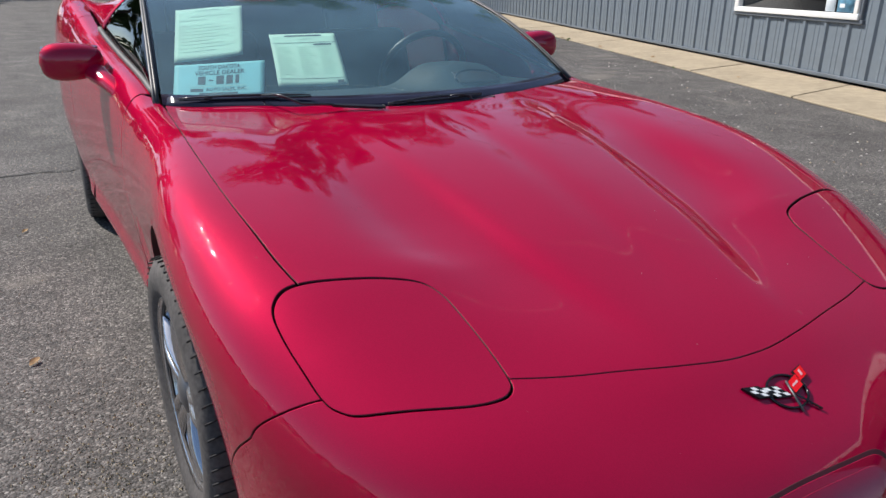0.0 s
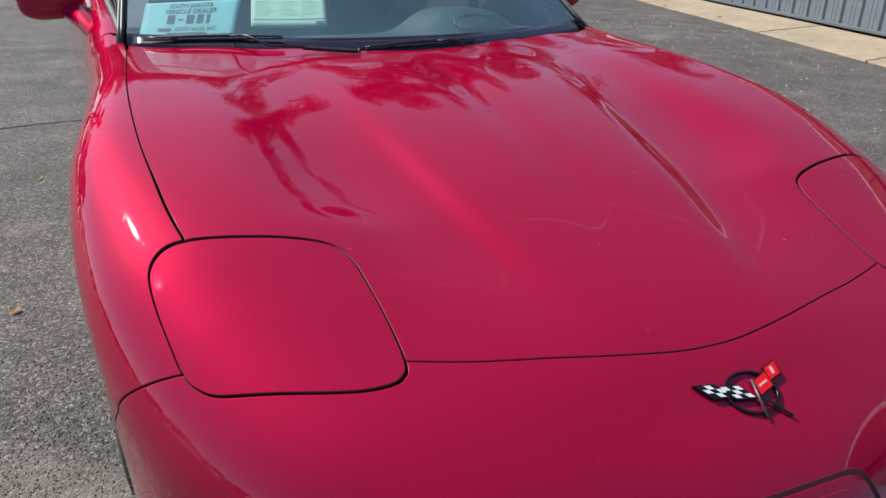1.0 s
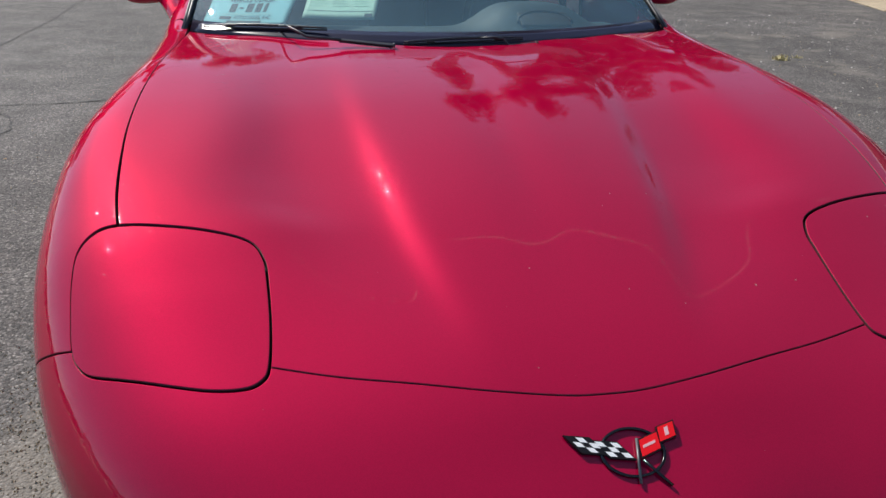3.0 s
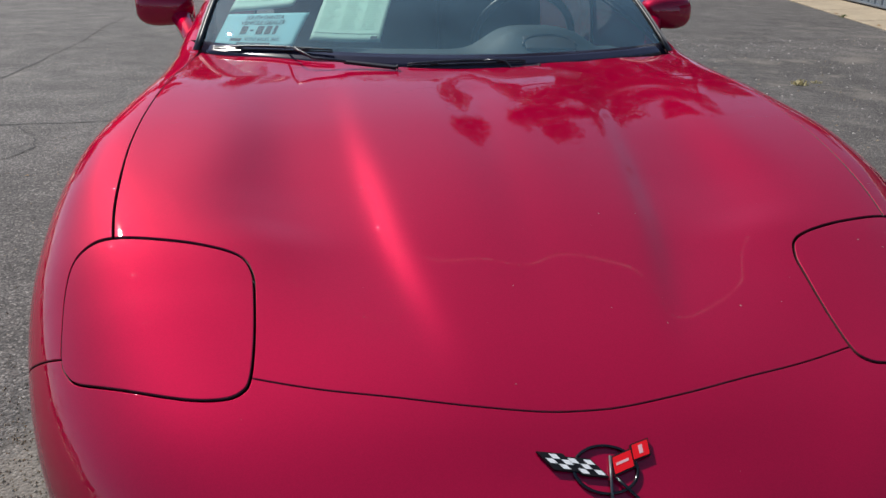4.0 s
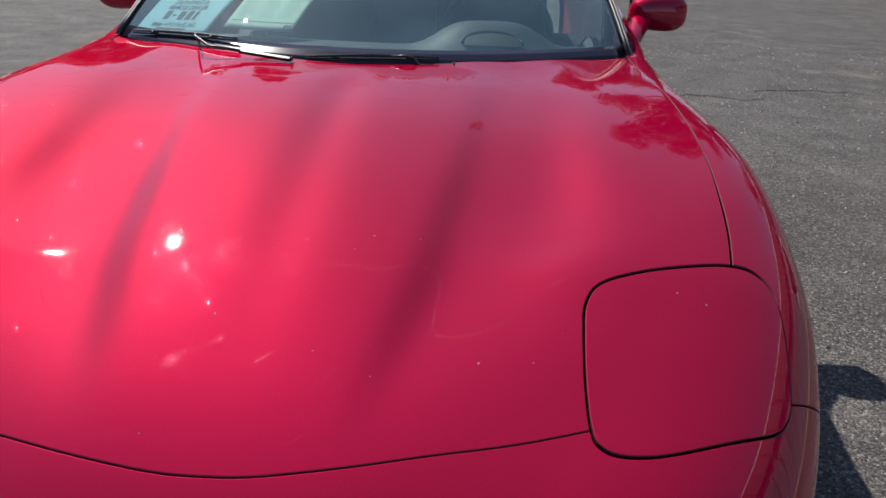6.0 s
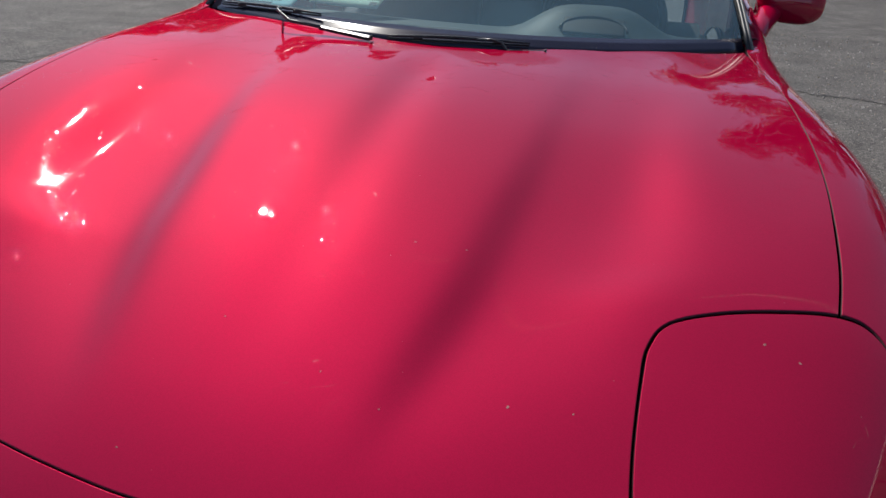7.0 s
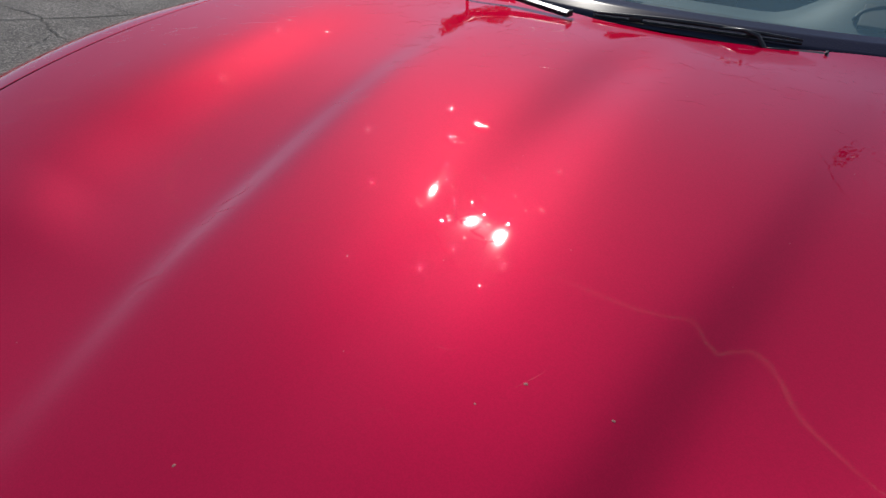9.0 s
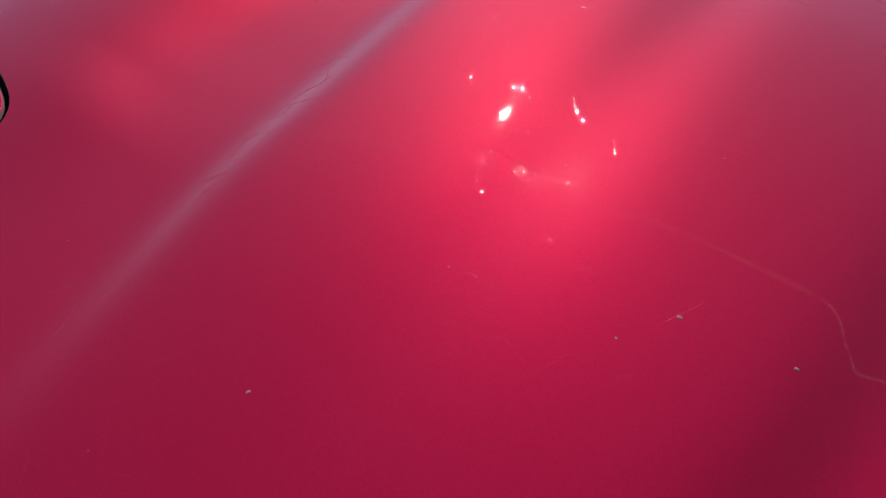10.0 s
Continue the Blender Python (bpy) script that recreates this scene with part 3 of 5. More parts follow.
def arch(yc, r, front=True):
    """The lip of a wheel arch in (u, v), from the front foot to the rear foot."""
    out = []
    for k in range(41):
        a = math.pi * k / 40
        y, z = yc - r * math.cos(a), 0.335 + r * math.sin(a) * 0.98
        out.append((u_at_z(y, max(z, 0.20)), y))
    return out


AXLE_F, AXLE_R, TYRE = 1.01, 3.664, 0.326
ARCH_F, ARCH_R = arch(AXLE_F, 0.386), arch(AXLE_R, 0.366)
foot = ARCH_F[0]
bump_half = HOOD_FRONT[::-1] + lamp_arc(FRONT_JOINT, SIDE_JOINT)[1:] + BUMP_SIDE[1:] + [foot, (2.96, foot[1]), (2.96, 0.30), (2.96, 0.0), (2.96, -0.30)]
BUMPER = bump_half + mirrored(bump_half)[::-1][:-1]
skin("front_bumper_cover", BUMPER, PAINT, car, "red front bumper cover without a grille bar", step=0.022, du=1.2, gap=0.0008)

DOOR_F, DOOR_B = 1.76, 2.98
fender = SEAM_SIDE[:-1] + [SEAM_SIDE[-1], (1.02, DOOR_F - 0.05), (1.2, DOOR_F), (2.96, DOOR_F - 0.06)] + [(2.96, ARCH_F[-1][1])] + ARCH_F[::-1] + BUMP_SIDE[::-1][1:] + lamp_arc(SIDE_JOINT, REAR_JOINT)[1:-1]
door = [(1.0, DOOR_F - 0.02), (1.0, DOOR_B), (1.5, DOOR_B + 0.02), (2.55, DOOR_B - 0.04), (2.7, DOOR_B - 0.12), (2.7, DOOR_F - 0.02), (2.0, DOOR_F - 0.03), (1.2, DOOR_F)]
quarter = [(1.0, DOOR_B), (0.96, 3.3), (0.9, 3.7), (0.9, 4.46), (2.9, 4.46), (2.9, ARCH_R[-1][1])] + ARCH_R[::-1] + [(2.9, ARCH_R[0][1] - 0.02), (2.9, DOOR_B - 0.04), (2.55, DOOR_B - 0.04), (1.5, DOOR_B + 0.02)]
sill = [(2.7, DOOR_F - 0.06), (2.7, DOOR_B - 0.06), (2.98, DOOR_B - 0.06), (2.98, DOOR_F - 0.06)]
deck_half = [(0.0, 3.95), (0.5, 3.93), (0.9, 3.86), (0.9, 4.46), (0.0, 4.46)]
for side in (-1, 1):
    f = (lambda q: q) if side > 0 else mirrored
    skin("fender", f(fender), PAINT, car, "red front fender with a crested top", step=0.018, du=1.0, gap=lambda u, v: 0.0010 + 0.0036 * smooth(0.38, 0.56, v) * (1 - smooth(1.4, 1.7, u)))
    d = skin("door", f(door), PAINT, car, "closed red door", step=0.03, du=1.4)
    skin("quarter_panel", f(quarter), PAINT, car, "red rear quarter with a high hip", step=0.035, du=1.4)
    skin("sill", f(sill), PAINT, car, step=0.04)
skin("rear_deck", deck_half + mirrored(deck_half)[::-1][1:-1], PAINT, car, step=0.04)

# inner shell that darkens the gaps, with openings at the wheels
bm = bmesh.new()


def shell_point(a, b, lo, hi, v0, v1):
    u, v = lo + (hi - lo) * a, v0 + (v1 - v0) * b
    return Vector(body(u, v)) - normal_at(u, v) * 0.022


grid(lambda a, b: shell_point(a, b, -1.45, 1.45, -0.05, 1.58), 48, 44, bm)
part("inner_body", bm, BLACK, car, "black inner structure in the panel gaps")
bm = bmesh.new()
box(1.30, 4.0, 0.16, pose(0, 2.2, 0.22), 0.03, bm=bm)
box(1.08, 0.9, 0.34, pose(0, 0.62, 0.42), 0.05, bm=bm)
part("floor_pan", bm, BLACK, car)
for side in (-1, 1):
    for yc in (AXLE_F, AXLE_R):
        bm = bmesh.new()
        r0 = 0.375
        grid(lambda a, b: (side * (0.50 + (0.25 if yc < 2 else 0.36) * b), yc - r0 * math.cos(math.pi * a), 0.335 + r0 * math.sin(math.pi * a)), 24, 4, bm)
        fan = [bm.verts.new((side * 0.50, yc - r0 * math.cos(math.pi * a / 24), 0.335 + r0 * math.sin(math.pi * a / 24))) for a in range(25)]
        bm.faces.new(fan)
        part("wheel_well", bm, BLACK, car)


# ---- glass house ----
def screen(s, r, off=0.0):
    """The windscreen: s from -1 to 1 across, r from 0 at the foot to 1 at the roof."""
    x0, y0, z0 = 0.712 * s, 1.385 + 0.262 * s * s, 0.879 + 0.004 * s * s
    x1, y1, z1 = 0.63 * s, 2.36 + 0.08 * s * s, 1.205 - 0.030 * s * s
    k = 4 * r * (1 - r)
    return Vector((x0 + (x1 - x0) * r, y0 + (y1 - y0) * r, z0 + (z1 - z0) * r + 0.045 * k - off))


FRIT_TOP = 0.056
windscreen = part("windscreen", grid(lambda a, b: screen(2 * a - 1, FRIT_TOP + (1 - FRIT_TOP) * b), 40, 24), WINDSHIELD, car, "raked tinted windscreen")
windscreen.visible_shadow = False
part("windscreen_band", thicken(grid(lambda a, b: screen(2 * a - 1, FRIT_TOP * b), 40, 3), 0.005), FRIT, car, "black band along the foot of the glass")
bm = grid(lambda a, b: Vector((0.73 * (2 * a - 1), 1.335 + 0.265 * (2 * a - 1) ** 2 + 0.075 * b, 0.856 + 0.010 * b + 0.005 * (2 * a - 1) ** 2)), 36, 3)
cowl = part("cowl_panel", thicken(bm, 0.006), TRIM, car, "black plastic cowl under the wipers")
for side in (-1, 1):
    pts = [screen(side, r / 12) + Vector((side * 0.012, 0.004, 0.002)) for r in range(13)]
    part("windscreen_pillar", tube(pts, [0.0058] * 13, 10), TRIM, car, "black windscreen pillar")
    pts = [screen(side * 1.012, r / 12) + Vector((side * 0.012, 0.004, 0.004)) for r in range(13)]
    part("pillar_trim", tube(pts, [0.0045] * 13, 8), TRIM_PALE, car, "pale weathered pillar strip")


def roof_edge(r):
    """The upper line of the side window: windscreen top to the tail of the roof."""
    return Vector((0.63 - 0.05 * r, 2.44 + 1.41 * r, 1.175 + 0.02 * math.sin(math.pi * min(1, r * 1.6)) - 0.19 * r ** 2.2))


def roof(a, b):
    s, e = 2 * a - 1, roof_edge(b * 0.62)
    return Vector((e.x * s, e.y - 0.10 * (1 - s * s) * (1 - b), e.z + 0.045 * (1 - s * s)))


part("roof", thicken(grid(roof, 24, 16), 0.02), PAINT, car, "red roof panel")
part("headliner", grid(lambda a, b: roof(a, b) - Vector((0, 0, 0.032)), 12, 8), BLACK, car, "dark headliner")


def rear_glass(a, b):
    s, e = 2 * a - 1, roof_edge(0.62 + 0.38 * b)
    e2 = Vector((0.66, 3.90, 0.965))
    x = e.x + (e2.x - e.x) * b
    return Vector((x * s, e.y + (e2.y - e.y) * b * b, e.z + 0.045 * (1 - s * s) * (1 - b * 0.7)))


part("rear_window", thicken(grid(rear_glass, 20, 12), 0.006), REAR_GLASS, car, "dark rear hatch glass")
for side in (-1, 1):
    def side_glass(a, b, start=1.70, end=2.72):
        y = start + (end - start) * a
        low = Vector(body(side * 0.985, y)) + Vector((0, 0, 0.004))
        if y < 2.44:
            r = (y - 1.64) / (2.44 - 1.64)
            top = screen(side, max(0.0, r))
        else:
            top = roof_edge((y - 2.44) / 1.41)
            top.x *= side
        p = low.lerp(top, b)
        p.x += side * 0.02 * 4 * b * (1 - b)
        return p
    part("side_window", thicken(grid(side_glass, 24, 8), 0.004), SIDE_GLASS, car, "dark tinted side window")
    part("roof_pillar", thicken(grid(lambda a, b: side_glass(a, b, 2.726, 3.75), 16, 8), 0.006), PAINT, car, "red roof pillar behind the side window")
    part("pillar_lining", grid(lambda a, b: side_glass(a, b, 2.70, 3.30) - Vector((side * 0.025, 0, 0.004)), 8, 6), BLACK, car)
    pts = [Vector(body(side * 0.99, 1.70 + 1.03 * k / 16)) + Vector((side * 0.008, 0, 0.008)) for k in range(17)]
    part("window_seal", tube(pts, 0.010, 8), SEAL, car, "faded grey rubber seal along the belt line")

# ---- wipers ----
def on_glass(x, y_extra, lift):
    """Just over the foot of the windscreen."""
    s = x / 0.712
    p = screen(s, 0.0)
    k = y_extra / 0.82
    q = screen(s, k) if k > 0 else p + Vector((0, y_extra, 0.2 * y_extra))
    return q + Vector((0, -0.3 * lift, lift))


def wiper(pivot, bend, blade_a, blade_b, label):
    w = new("wiper")
    w.parent = car
    tagged(w, label)
    w.empty_display_size = 0.1
    p, b = Vector(pivot), Vector(bend)
    q_end = Vector(blade_a).lerp(Vector(blade_b), 0.62) + Vector((0, 0, 0.009))
    # flat tapered arm from the pivot, thin rod with a crook to the blade
    crook = b.lerp(p, 0.16) + Vector((0, -0.012, -0.014))
    way = (crook - p).normalized()
    up = (Vector((-0.15, -0.38, 0.885)) - way * way.dot(Vector((-0.15, -0.38, 0.885)))).normalized()
    across = way.cross(up).normalized()
    bm = bmesh.new()
    rows = []
    for t, wide in ((0.0, 0.0048), (0.03, 0.0054), (0.30, 0.0048), (0.62, 0.0036)):
        c = p.lerp(crook, t)
        rows.append([bm.verts.new(c + across * wide * a + up * h) for a, h in ((-1, -0.006), (-1, 0.001), (-0.8, 0.0022), (0.8, 0.0022), (1, 0.001), (1, -0.006))])
    for q, r in zip(rows, rows[1:]):
        for k in range(6):
            bm.faces.new((q[k], q[(k + 1) % 6], r[(k + 1) % 6], r[k]))
    bm.faces.new(rows[0])
    bm.faces.new(rows[-1][::-1])
    part("arm", bm, WIPER, w, "flat satin black wiper arm", flat=True)
    mid = p.lerp(crook, 0.60)
    part("rod", tube([mid, crook.lerp(mid, 0.12), crook, b, b.lerp(q_end, 0.35) + Vector((0, 0, 0.004)), q_end], [0.0040, 0.0036, 0.0034, 0.0034, 0.0030, 0.0030], 8), WIPER, w)
    part("pivot_cap", box(0.004, 0.020, 0.010, Matrix.Translation(p - way * 0.003), 0.001), TRIM, w)
    pts = [Vector(blade_a).lerp(Vector(blade_b), k / 12) + Vector((0, 0, 0.007 + 0.004 * math.sin(math.pi * k / 12))) for k in range(13)]
    part("blade_carrier", tube(pts, [0.002 + 0.0022 * math.sin(math.pi * k / 12) for k in range(13)], 6), WIPER, w)
    pts = [Vector(blade_a).lerp(Vector(blade_b), k / 12) + Vector((0, 0, 0.002)) for k in range(13)]
    part("blade_rubber", tube(pts, 0.0024, 6), TRIM, w)
    for k in (0.22, 0.78):
        c = Vector(blade_a).lerp(Vector(blade_b), k)
        part("claw", box(0.022, 0.007, 0.008, Matrix.Translation(c + Vector((0, 0, 0.006))), 0.002), WIPER, w)


wiper((-0.162, 1.346, 0.8885), (-0.422, 1.430, 0.9215), on_glass(-0.67, 0.012, 0.006), on_glass(-0.33, 0.034, 0.006), "black wiper lying along the foot of the windscreen")
wiper((0.235, 1.402, 0.8825), (0.138, 1.384, 0.8965), on_glass(-0.13, -0.012, 0.007), on_glass(0.20, 0.006, 0.006), "black wiper with its blade parked on the cowl")


# ---- mirrors ----
def mirror_pod(side):
    m = new("door_mirror")
    m.parent = car
    tagged(m, "red rounded door mirror on a tapering stalk")
    c = Vector((side * 0.914, 2.16, 0.964))

    def pod(a, b):
        t, e = a * math.tau, -1 + 2 * b
        r = max(0.0, 1 - abs(e) ** 2.6) ** (1 / 2.6)
        x = e * 0.097
        tall = 0.060 + 0.006 * e
        deep = 0.062 if math.cos(t) > 0 else 0.085
        return c + Vector((side * x, -deep * r * math.copysign(abs(math.cos(t)) ** 0.8, -math.cos(t)) * -1 + 0.0, tall * r * math.copysign(abs(math.sin(t)) ** 0.8, math.sin(t))))

    part("housing", grid(pod, 28, 24, wrap=True), PAINT, m, "glossy red mirror shell")
    foot_p = Vector((side * 0.785, 1.94, 0.868))
    tip = c + Vector((-side * 0.048, 0.0, -0.020))
    pts = [foot_p, foot_p.lerp(tip, 0.35) + Vector((0, -0.004, 0.004)), foot_p.lerp(tip, 0.70), tip]
    part("stalk", tube([tuple(p) for p in spline([tuple(p) for p in pts], 5)], [0.027 + 0.014 * (k / 15) ** 2 for k in range(16)], 20, None, 0.85), PAINT, m)
    part("mirror_pane", thicken(grid(lambda a, b: c + Vector((side * 0.085 * (2 * a - 1), 0.074, 0.043 * (2 * b - 1))), 4, 4), 0.004), MIRROR, m)
    return m


for side in (-1, 1):
    mirror_pod(side)


# ---- wheels ----
def tyre_profile(w, R, rim):
    h = w / 2
    return [(rim - 0.012, -h * 0.80), (rim, -h * 0.86), (rim + 0.02, -h * 0.97), ((R + rim) / 2, -h), (R - 0.030, -h * 0.96), (R - 0.010, -h * 0.86), (R - 0.003, -h * 0.70), (R, -h * 0.5),
            (R, h * 0.5), (R - 0.003, h * 0.70), (R - 0.010, h * 0.86), (R - 0.030, h * 0.96), ((R + rim) / 2, h), (rim + 0.02, h * 0.97), (rim, h * 0.86), (rim - 0.012, h * 0.80)]


def wheel_thing(x, y, side, w=0.235, R=TYRE, rim=0.222, steer=0):
    e = new("wheel")
    e.parent = car
    tagged(e, "five-spoke alloy wheel with brake dust and a low tyre")
    e.matrix_basis = pose(x, y, R, 0, 0, steer) @ Matrix.Rotation(0 if side > 0 else math.pi, 4, "Z") @ Matrix.Rotation(radians(12), 4, "X")
    ty = part("tyre", lathe(tyre_profile(w, R, rim), 72), RUBBER, e, "worn black tyre")
    # black bars at the surface of the rubber, in place of shaded grooves
    bm = bmesh.new()
    for k in range(60):
        a = k * math.tau / 60
        for s in (-1, 1):
            box(0.042, 0.0032, 0.004, Matrix.Rotation(a, 4, "X") @ pose(s * w * 0.385, 0, R - 0.0062) @ pose(0, 0, 0, 0, s * 8, s * 14), 0, bm=bm)
    tagged(part("tread_groove_bar", bm, BLACK, ty), kind="stuff")
    h = w / 2
    part("rim", lathe([(rim - 0.012, -h * 0.8), (rim - 0.03, -h * 0.5), (rim - 0.04, 0), (rim - 0.034, h * 0.45), (rim - 0.016, h * 0.70)], 64), ALLOY_DARK, e, "dusty rim barrel")
    part("rim_lip", lathe([(rim - 0.016, h * 0.70), (rim - 0.004, h * 0.84), (rim + 0.003, h * 0.90), (rim + 0.005, h * 0.84), (rim, h * 0.78)], 64), ALLOY, e, "machined rim lip")
    for k in range(5):
        bm = bmesh.new()
        for arm in (-1, 1):  # each spoke is a pair of slim arms that part towards the rim
            rows = []
            for i in range(9):
                t = i / 8
                r = 0.035 + (rim - 0.050) * t
                mid, wide = arm * (0.013 + 0.016 * t), 0.0150 - 0.004 * math.sin(math.pi * t)
                out = h * (0.80 + 0.10 * math.sin(math.pi * t * 0.9))
                rows.append([(out - 0.034, r, mid - wide), (out - 0.005, r, mid - wide * 0.95), (out, r, mid - wide * 0.60), (out, r, mid + wide * 0.60), (out - 0.005, r, mid + wide * 0.95), (out - 0.034, r, mid + wide)])
            vs = [[bm.verts.new(p) for p in row] for row in rows]
            for p, q in zip(vs, vs[1:]):
                for j in range(5):
                    bm.faces.new((p[j], p[j + 1], q[j + 1], q[j]))
        bmesh.ops.rotate(bm, cent=(0, 0, 0), matrix=Matrix.Rotation(k * math.tau / 5, 3, "X"), verts=bm.verts[:])
        part("spoke", bm, ALLOY, e)
    part("hub", lathe([(0.0, h * 0.90), (0.022, h * 0.90), (0.030, h * 0.87), (0.050, h * 0.82), (0.058, h * 0.66), (0.058, 0)], 32), ALLOY_DARK, e)
    part("brake_disc", lathe([(0.05, 0.028), (0.162, 0.028), (0.162, 0.0), (0.05, 0.0)], 48), STEEL, e, "steel brake disc")
    part("inner_barrel", lathe([(0.0, -0.02), (rim - 0.042, -0.02)], 40), BLACK, e)
    part("caliper", box(0.06, 0.09, 0.16, pose(0.03, -0.135, 0.03, 20, 0, 0), 0.015), ALLOY_DARK, e)
    return e


for side in (-1, 1):
    wheel_thing(side * 0.720, AXLE_F, side, 0.240, steer=2.7)
    wheel_thing(side * 0.795, AXLE_R, side, 0.27, 0.330, 0.235)

# ---- nose: grille opening, fog lamp recesses, badge ----
def nose_point(u, v, out):
    return Vector(body(u, v)) + normal_at(u, v) * out


def rounded(mid, x, y0, y1, n=6):
    """A rounded outline on the nose, by its middle, half width and reach along the skin, as (u, v)."""
    out = []
    for cx, cy, a0 in ((x - 0.03, y1 - 0.03, 0), (-x + 0.03, y1 - 0.03, 90), (-x + 0.03, y0 + 0.03, 180), (x - 0.03, y0 + 0.03, 270)):
        out += [(mid + cx + 0.03 * math.cos(radians(a0 + 90 * k / n)), cy + 0.03 * math.sin(radians(a0 + 90 * k / n))) for k in range(n + 1)]
    return [(px / crest_x(v), v) for px, v in out]


# strip lies proud of the skin; the groove's shade is its dark colour
skin("plate_groove_shade", rounded(-0.055, 0.160, -0.345, -0.147), SEAM_SHADE, car, "raised dark red strip for the shaded groove round the front plate panel", step=0.012, gap=0.0, lift=0.0022)
filler = skin("plate_filler", rounded(-0.055, 0.151, -0.335, -0.160), PAINT, car, "red filler panel in the front plate recess", step=0.012, gap=0.0, lift=0.0042)
skin("filler_panel", rounded(-0.055, 0.132, -0.318, -0.185), PAINT, filler, step=0.012, gap=0.0, lift=0.0064)
for side in (-1, 1):
    lo = [(side * p, q) for p, q in spline([(1.72, -0.02), (2.10, 0.0), (2.30, 0.10), (2.26, 0.20), (2.10, 0.22), (1.86, 0.12)], 5, closed=True)]
    rec = skin("signal_recess", lo, TRIM, car, "dark recess round the signal lamp", step=0.02, gap=0.0, lift=0.003)
    lo = [(side * p, q) for p, q in spline([(1.82, 0.02), (2.08, 0.03), (2.20, 0.10), (2.18, 0.16), (2.08, 0.17), (1.92, 0.10)], 5, closed=True)]
    lens = skin("signal_lens", lo, AMBER, rec, "amber signal lens", step=0.02, gap=0.0, lift=0.006)

badge = new("badge")
badge.parent = car
tagged(badge, "round crossed-flags badge standing on the nose")
bv = v_of(0.091)
bc, bn = Vector(body(0, bv)) + Vector((0.008, 0, 0)), normal_at(0, bv)
bx = Vector((1, 0, 0))
by = bn.cross(bx).normalized() * 0.76
BADGE = Matrix(((bx.x, by.x, bn.x, bc.x), (bx.y, by.y, bn.y, bc.y), (bx.z, by.z, bn.z, bc.z), (0, 0, 0, 1)))


def ring_tube(R, r, z):
    bm = bmesh.new()
    n, k = 48, 10
    vs = [[bm.verts.new(BADGE @ Vector(((R + r * math.cos(b * math.tau / k)) * math.cos(a * math.tau / n), (R + r * math.cos(b * math.tau / k)) * math.sin(a * math.tau / n), z + r * math.sin(b * math.tau / k)))) for b in range(k)] for a in range(n)]
    for i in range(n):
        for j in range(k):
            bm.faces.new((vs[i][j], vs[(i + 1) % n][j], vs[(i + 1) % n][(j + 1) % k], vs[i][(j + 1) % k]))
    return bm


part("badge_ring", ring_tube(0.0400, 0.0024, 0.0022), CHROME_BLACK, badge, "black chrome ring")


def cell(o, e1, e2, a0, a1, b0, b1, z0, z1, bm, wave=0.0):
    """A small slanted plate between two edge directions."""
    def at(a, b, z):
        p = Vector(o) + a * Vector(e1) + b * Vector(e2)
        return BADGE @ Vector((p.x, p.y + wave * math.sin(a * 6.0), z))
    pts = [(a0, b0), (a1, b0), (a1, b1), (a0, b1)]
    lo, hi = [bm.verts.new(at(a, b, z0)) for a, b in pts], [bm.verts.new(at(a, b, z1)) for a, b in pts]
    bm.faces.new(hi)
    for i in range(4):
        bm.faces.new((lo[i], lo[(i + 1) % 4], hi[(i + 1) % 4], hi[i]))
    return bm


# chequered flag in two stepped halves, leaning out to one side
O1, E1, E2 = (-0.002, -0.012, 0), (-0.0575, 0.0125, 0), (-0.0155, 0.0275, 0)
for half_k, step_up in ((0, 0.0), (1, 0.20)):
    o = Vector(O1) + Vector(E2) * step_up
    bm = bmesh.new()
    cell(o, E1, E2, half_k * 0.52 - 0.03, half_k * 0.52 + 0.53, -0.09, 1.09, 0.001, 0.0052, bm)
    part("flag_backing", bm, BLACK_ENAMEL, badge, "black edged chequered flag", flat=True)
    for i in range(3 * half_k, 3 * half_k + 3):
        for j in range(3):
            if (i + j) % 2 == 0:
                bm = bmesh.new()
                cell(o, E1, E2, i / 6 + 0.006, (i + 1) / 6 - 0.006, j / 3 + 0.01, (j + 1) / 3 - 0.01, 0.0052, 0.0058, bm)
                part("flag_square", bm, WHITE_ENAMEL, badge, flat=True)
# red flag in two stepped halves
for o, e, E4, mark in (((0.0090, -0.0115, 0), (0.0265, 0.0115, 0), (0.0010, 0.0285, 0), (0.15, 0.80, 0.44, 0.60)), ((0.0372, 0.0105, 0), (0.0225, 0.0085, 0), (0.0018, 0.0255, 0), (0.38, 0.62, 0.25, 0.80))):
    bm = bmesh.new()
    cell(o, e, E4, -0.06, 1.06, -0.07, 1.07, 0.001, 0.0052, bm)
    part("flag_backing", bm, BLACK_ENAMEL, badge, "black edged red flag", flat=True)
    bm = bmesh.new()
    cell(o, e, E4, 0.01, 0.99, 0.02, 0.98, 0.0052, 0.0058, bm)
    field = part("flag_field", bm, RED_ENAMEL, badge, flat=True)
    bm = bmesh.new()
    cell(o, e, E4, *mark, 0.0058, 0.0061, bm)
    part("flag_mark", bm, PEARL, field, flat=True)
for tip, end, mat in (((0.0085, 0.0200), (-0.002, -0.052), ALLOY_DARK), ((0.009, -0.016), (0.036, -0.060), CHROME_BLACK)):
    part("flag_staff", tube([BADGE @ Vector((*tip, 0.0055)), BADGE @ Vector((*end, 0.0035))], 0.0020, 8), mat, badge)

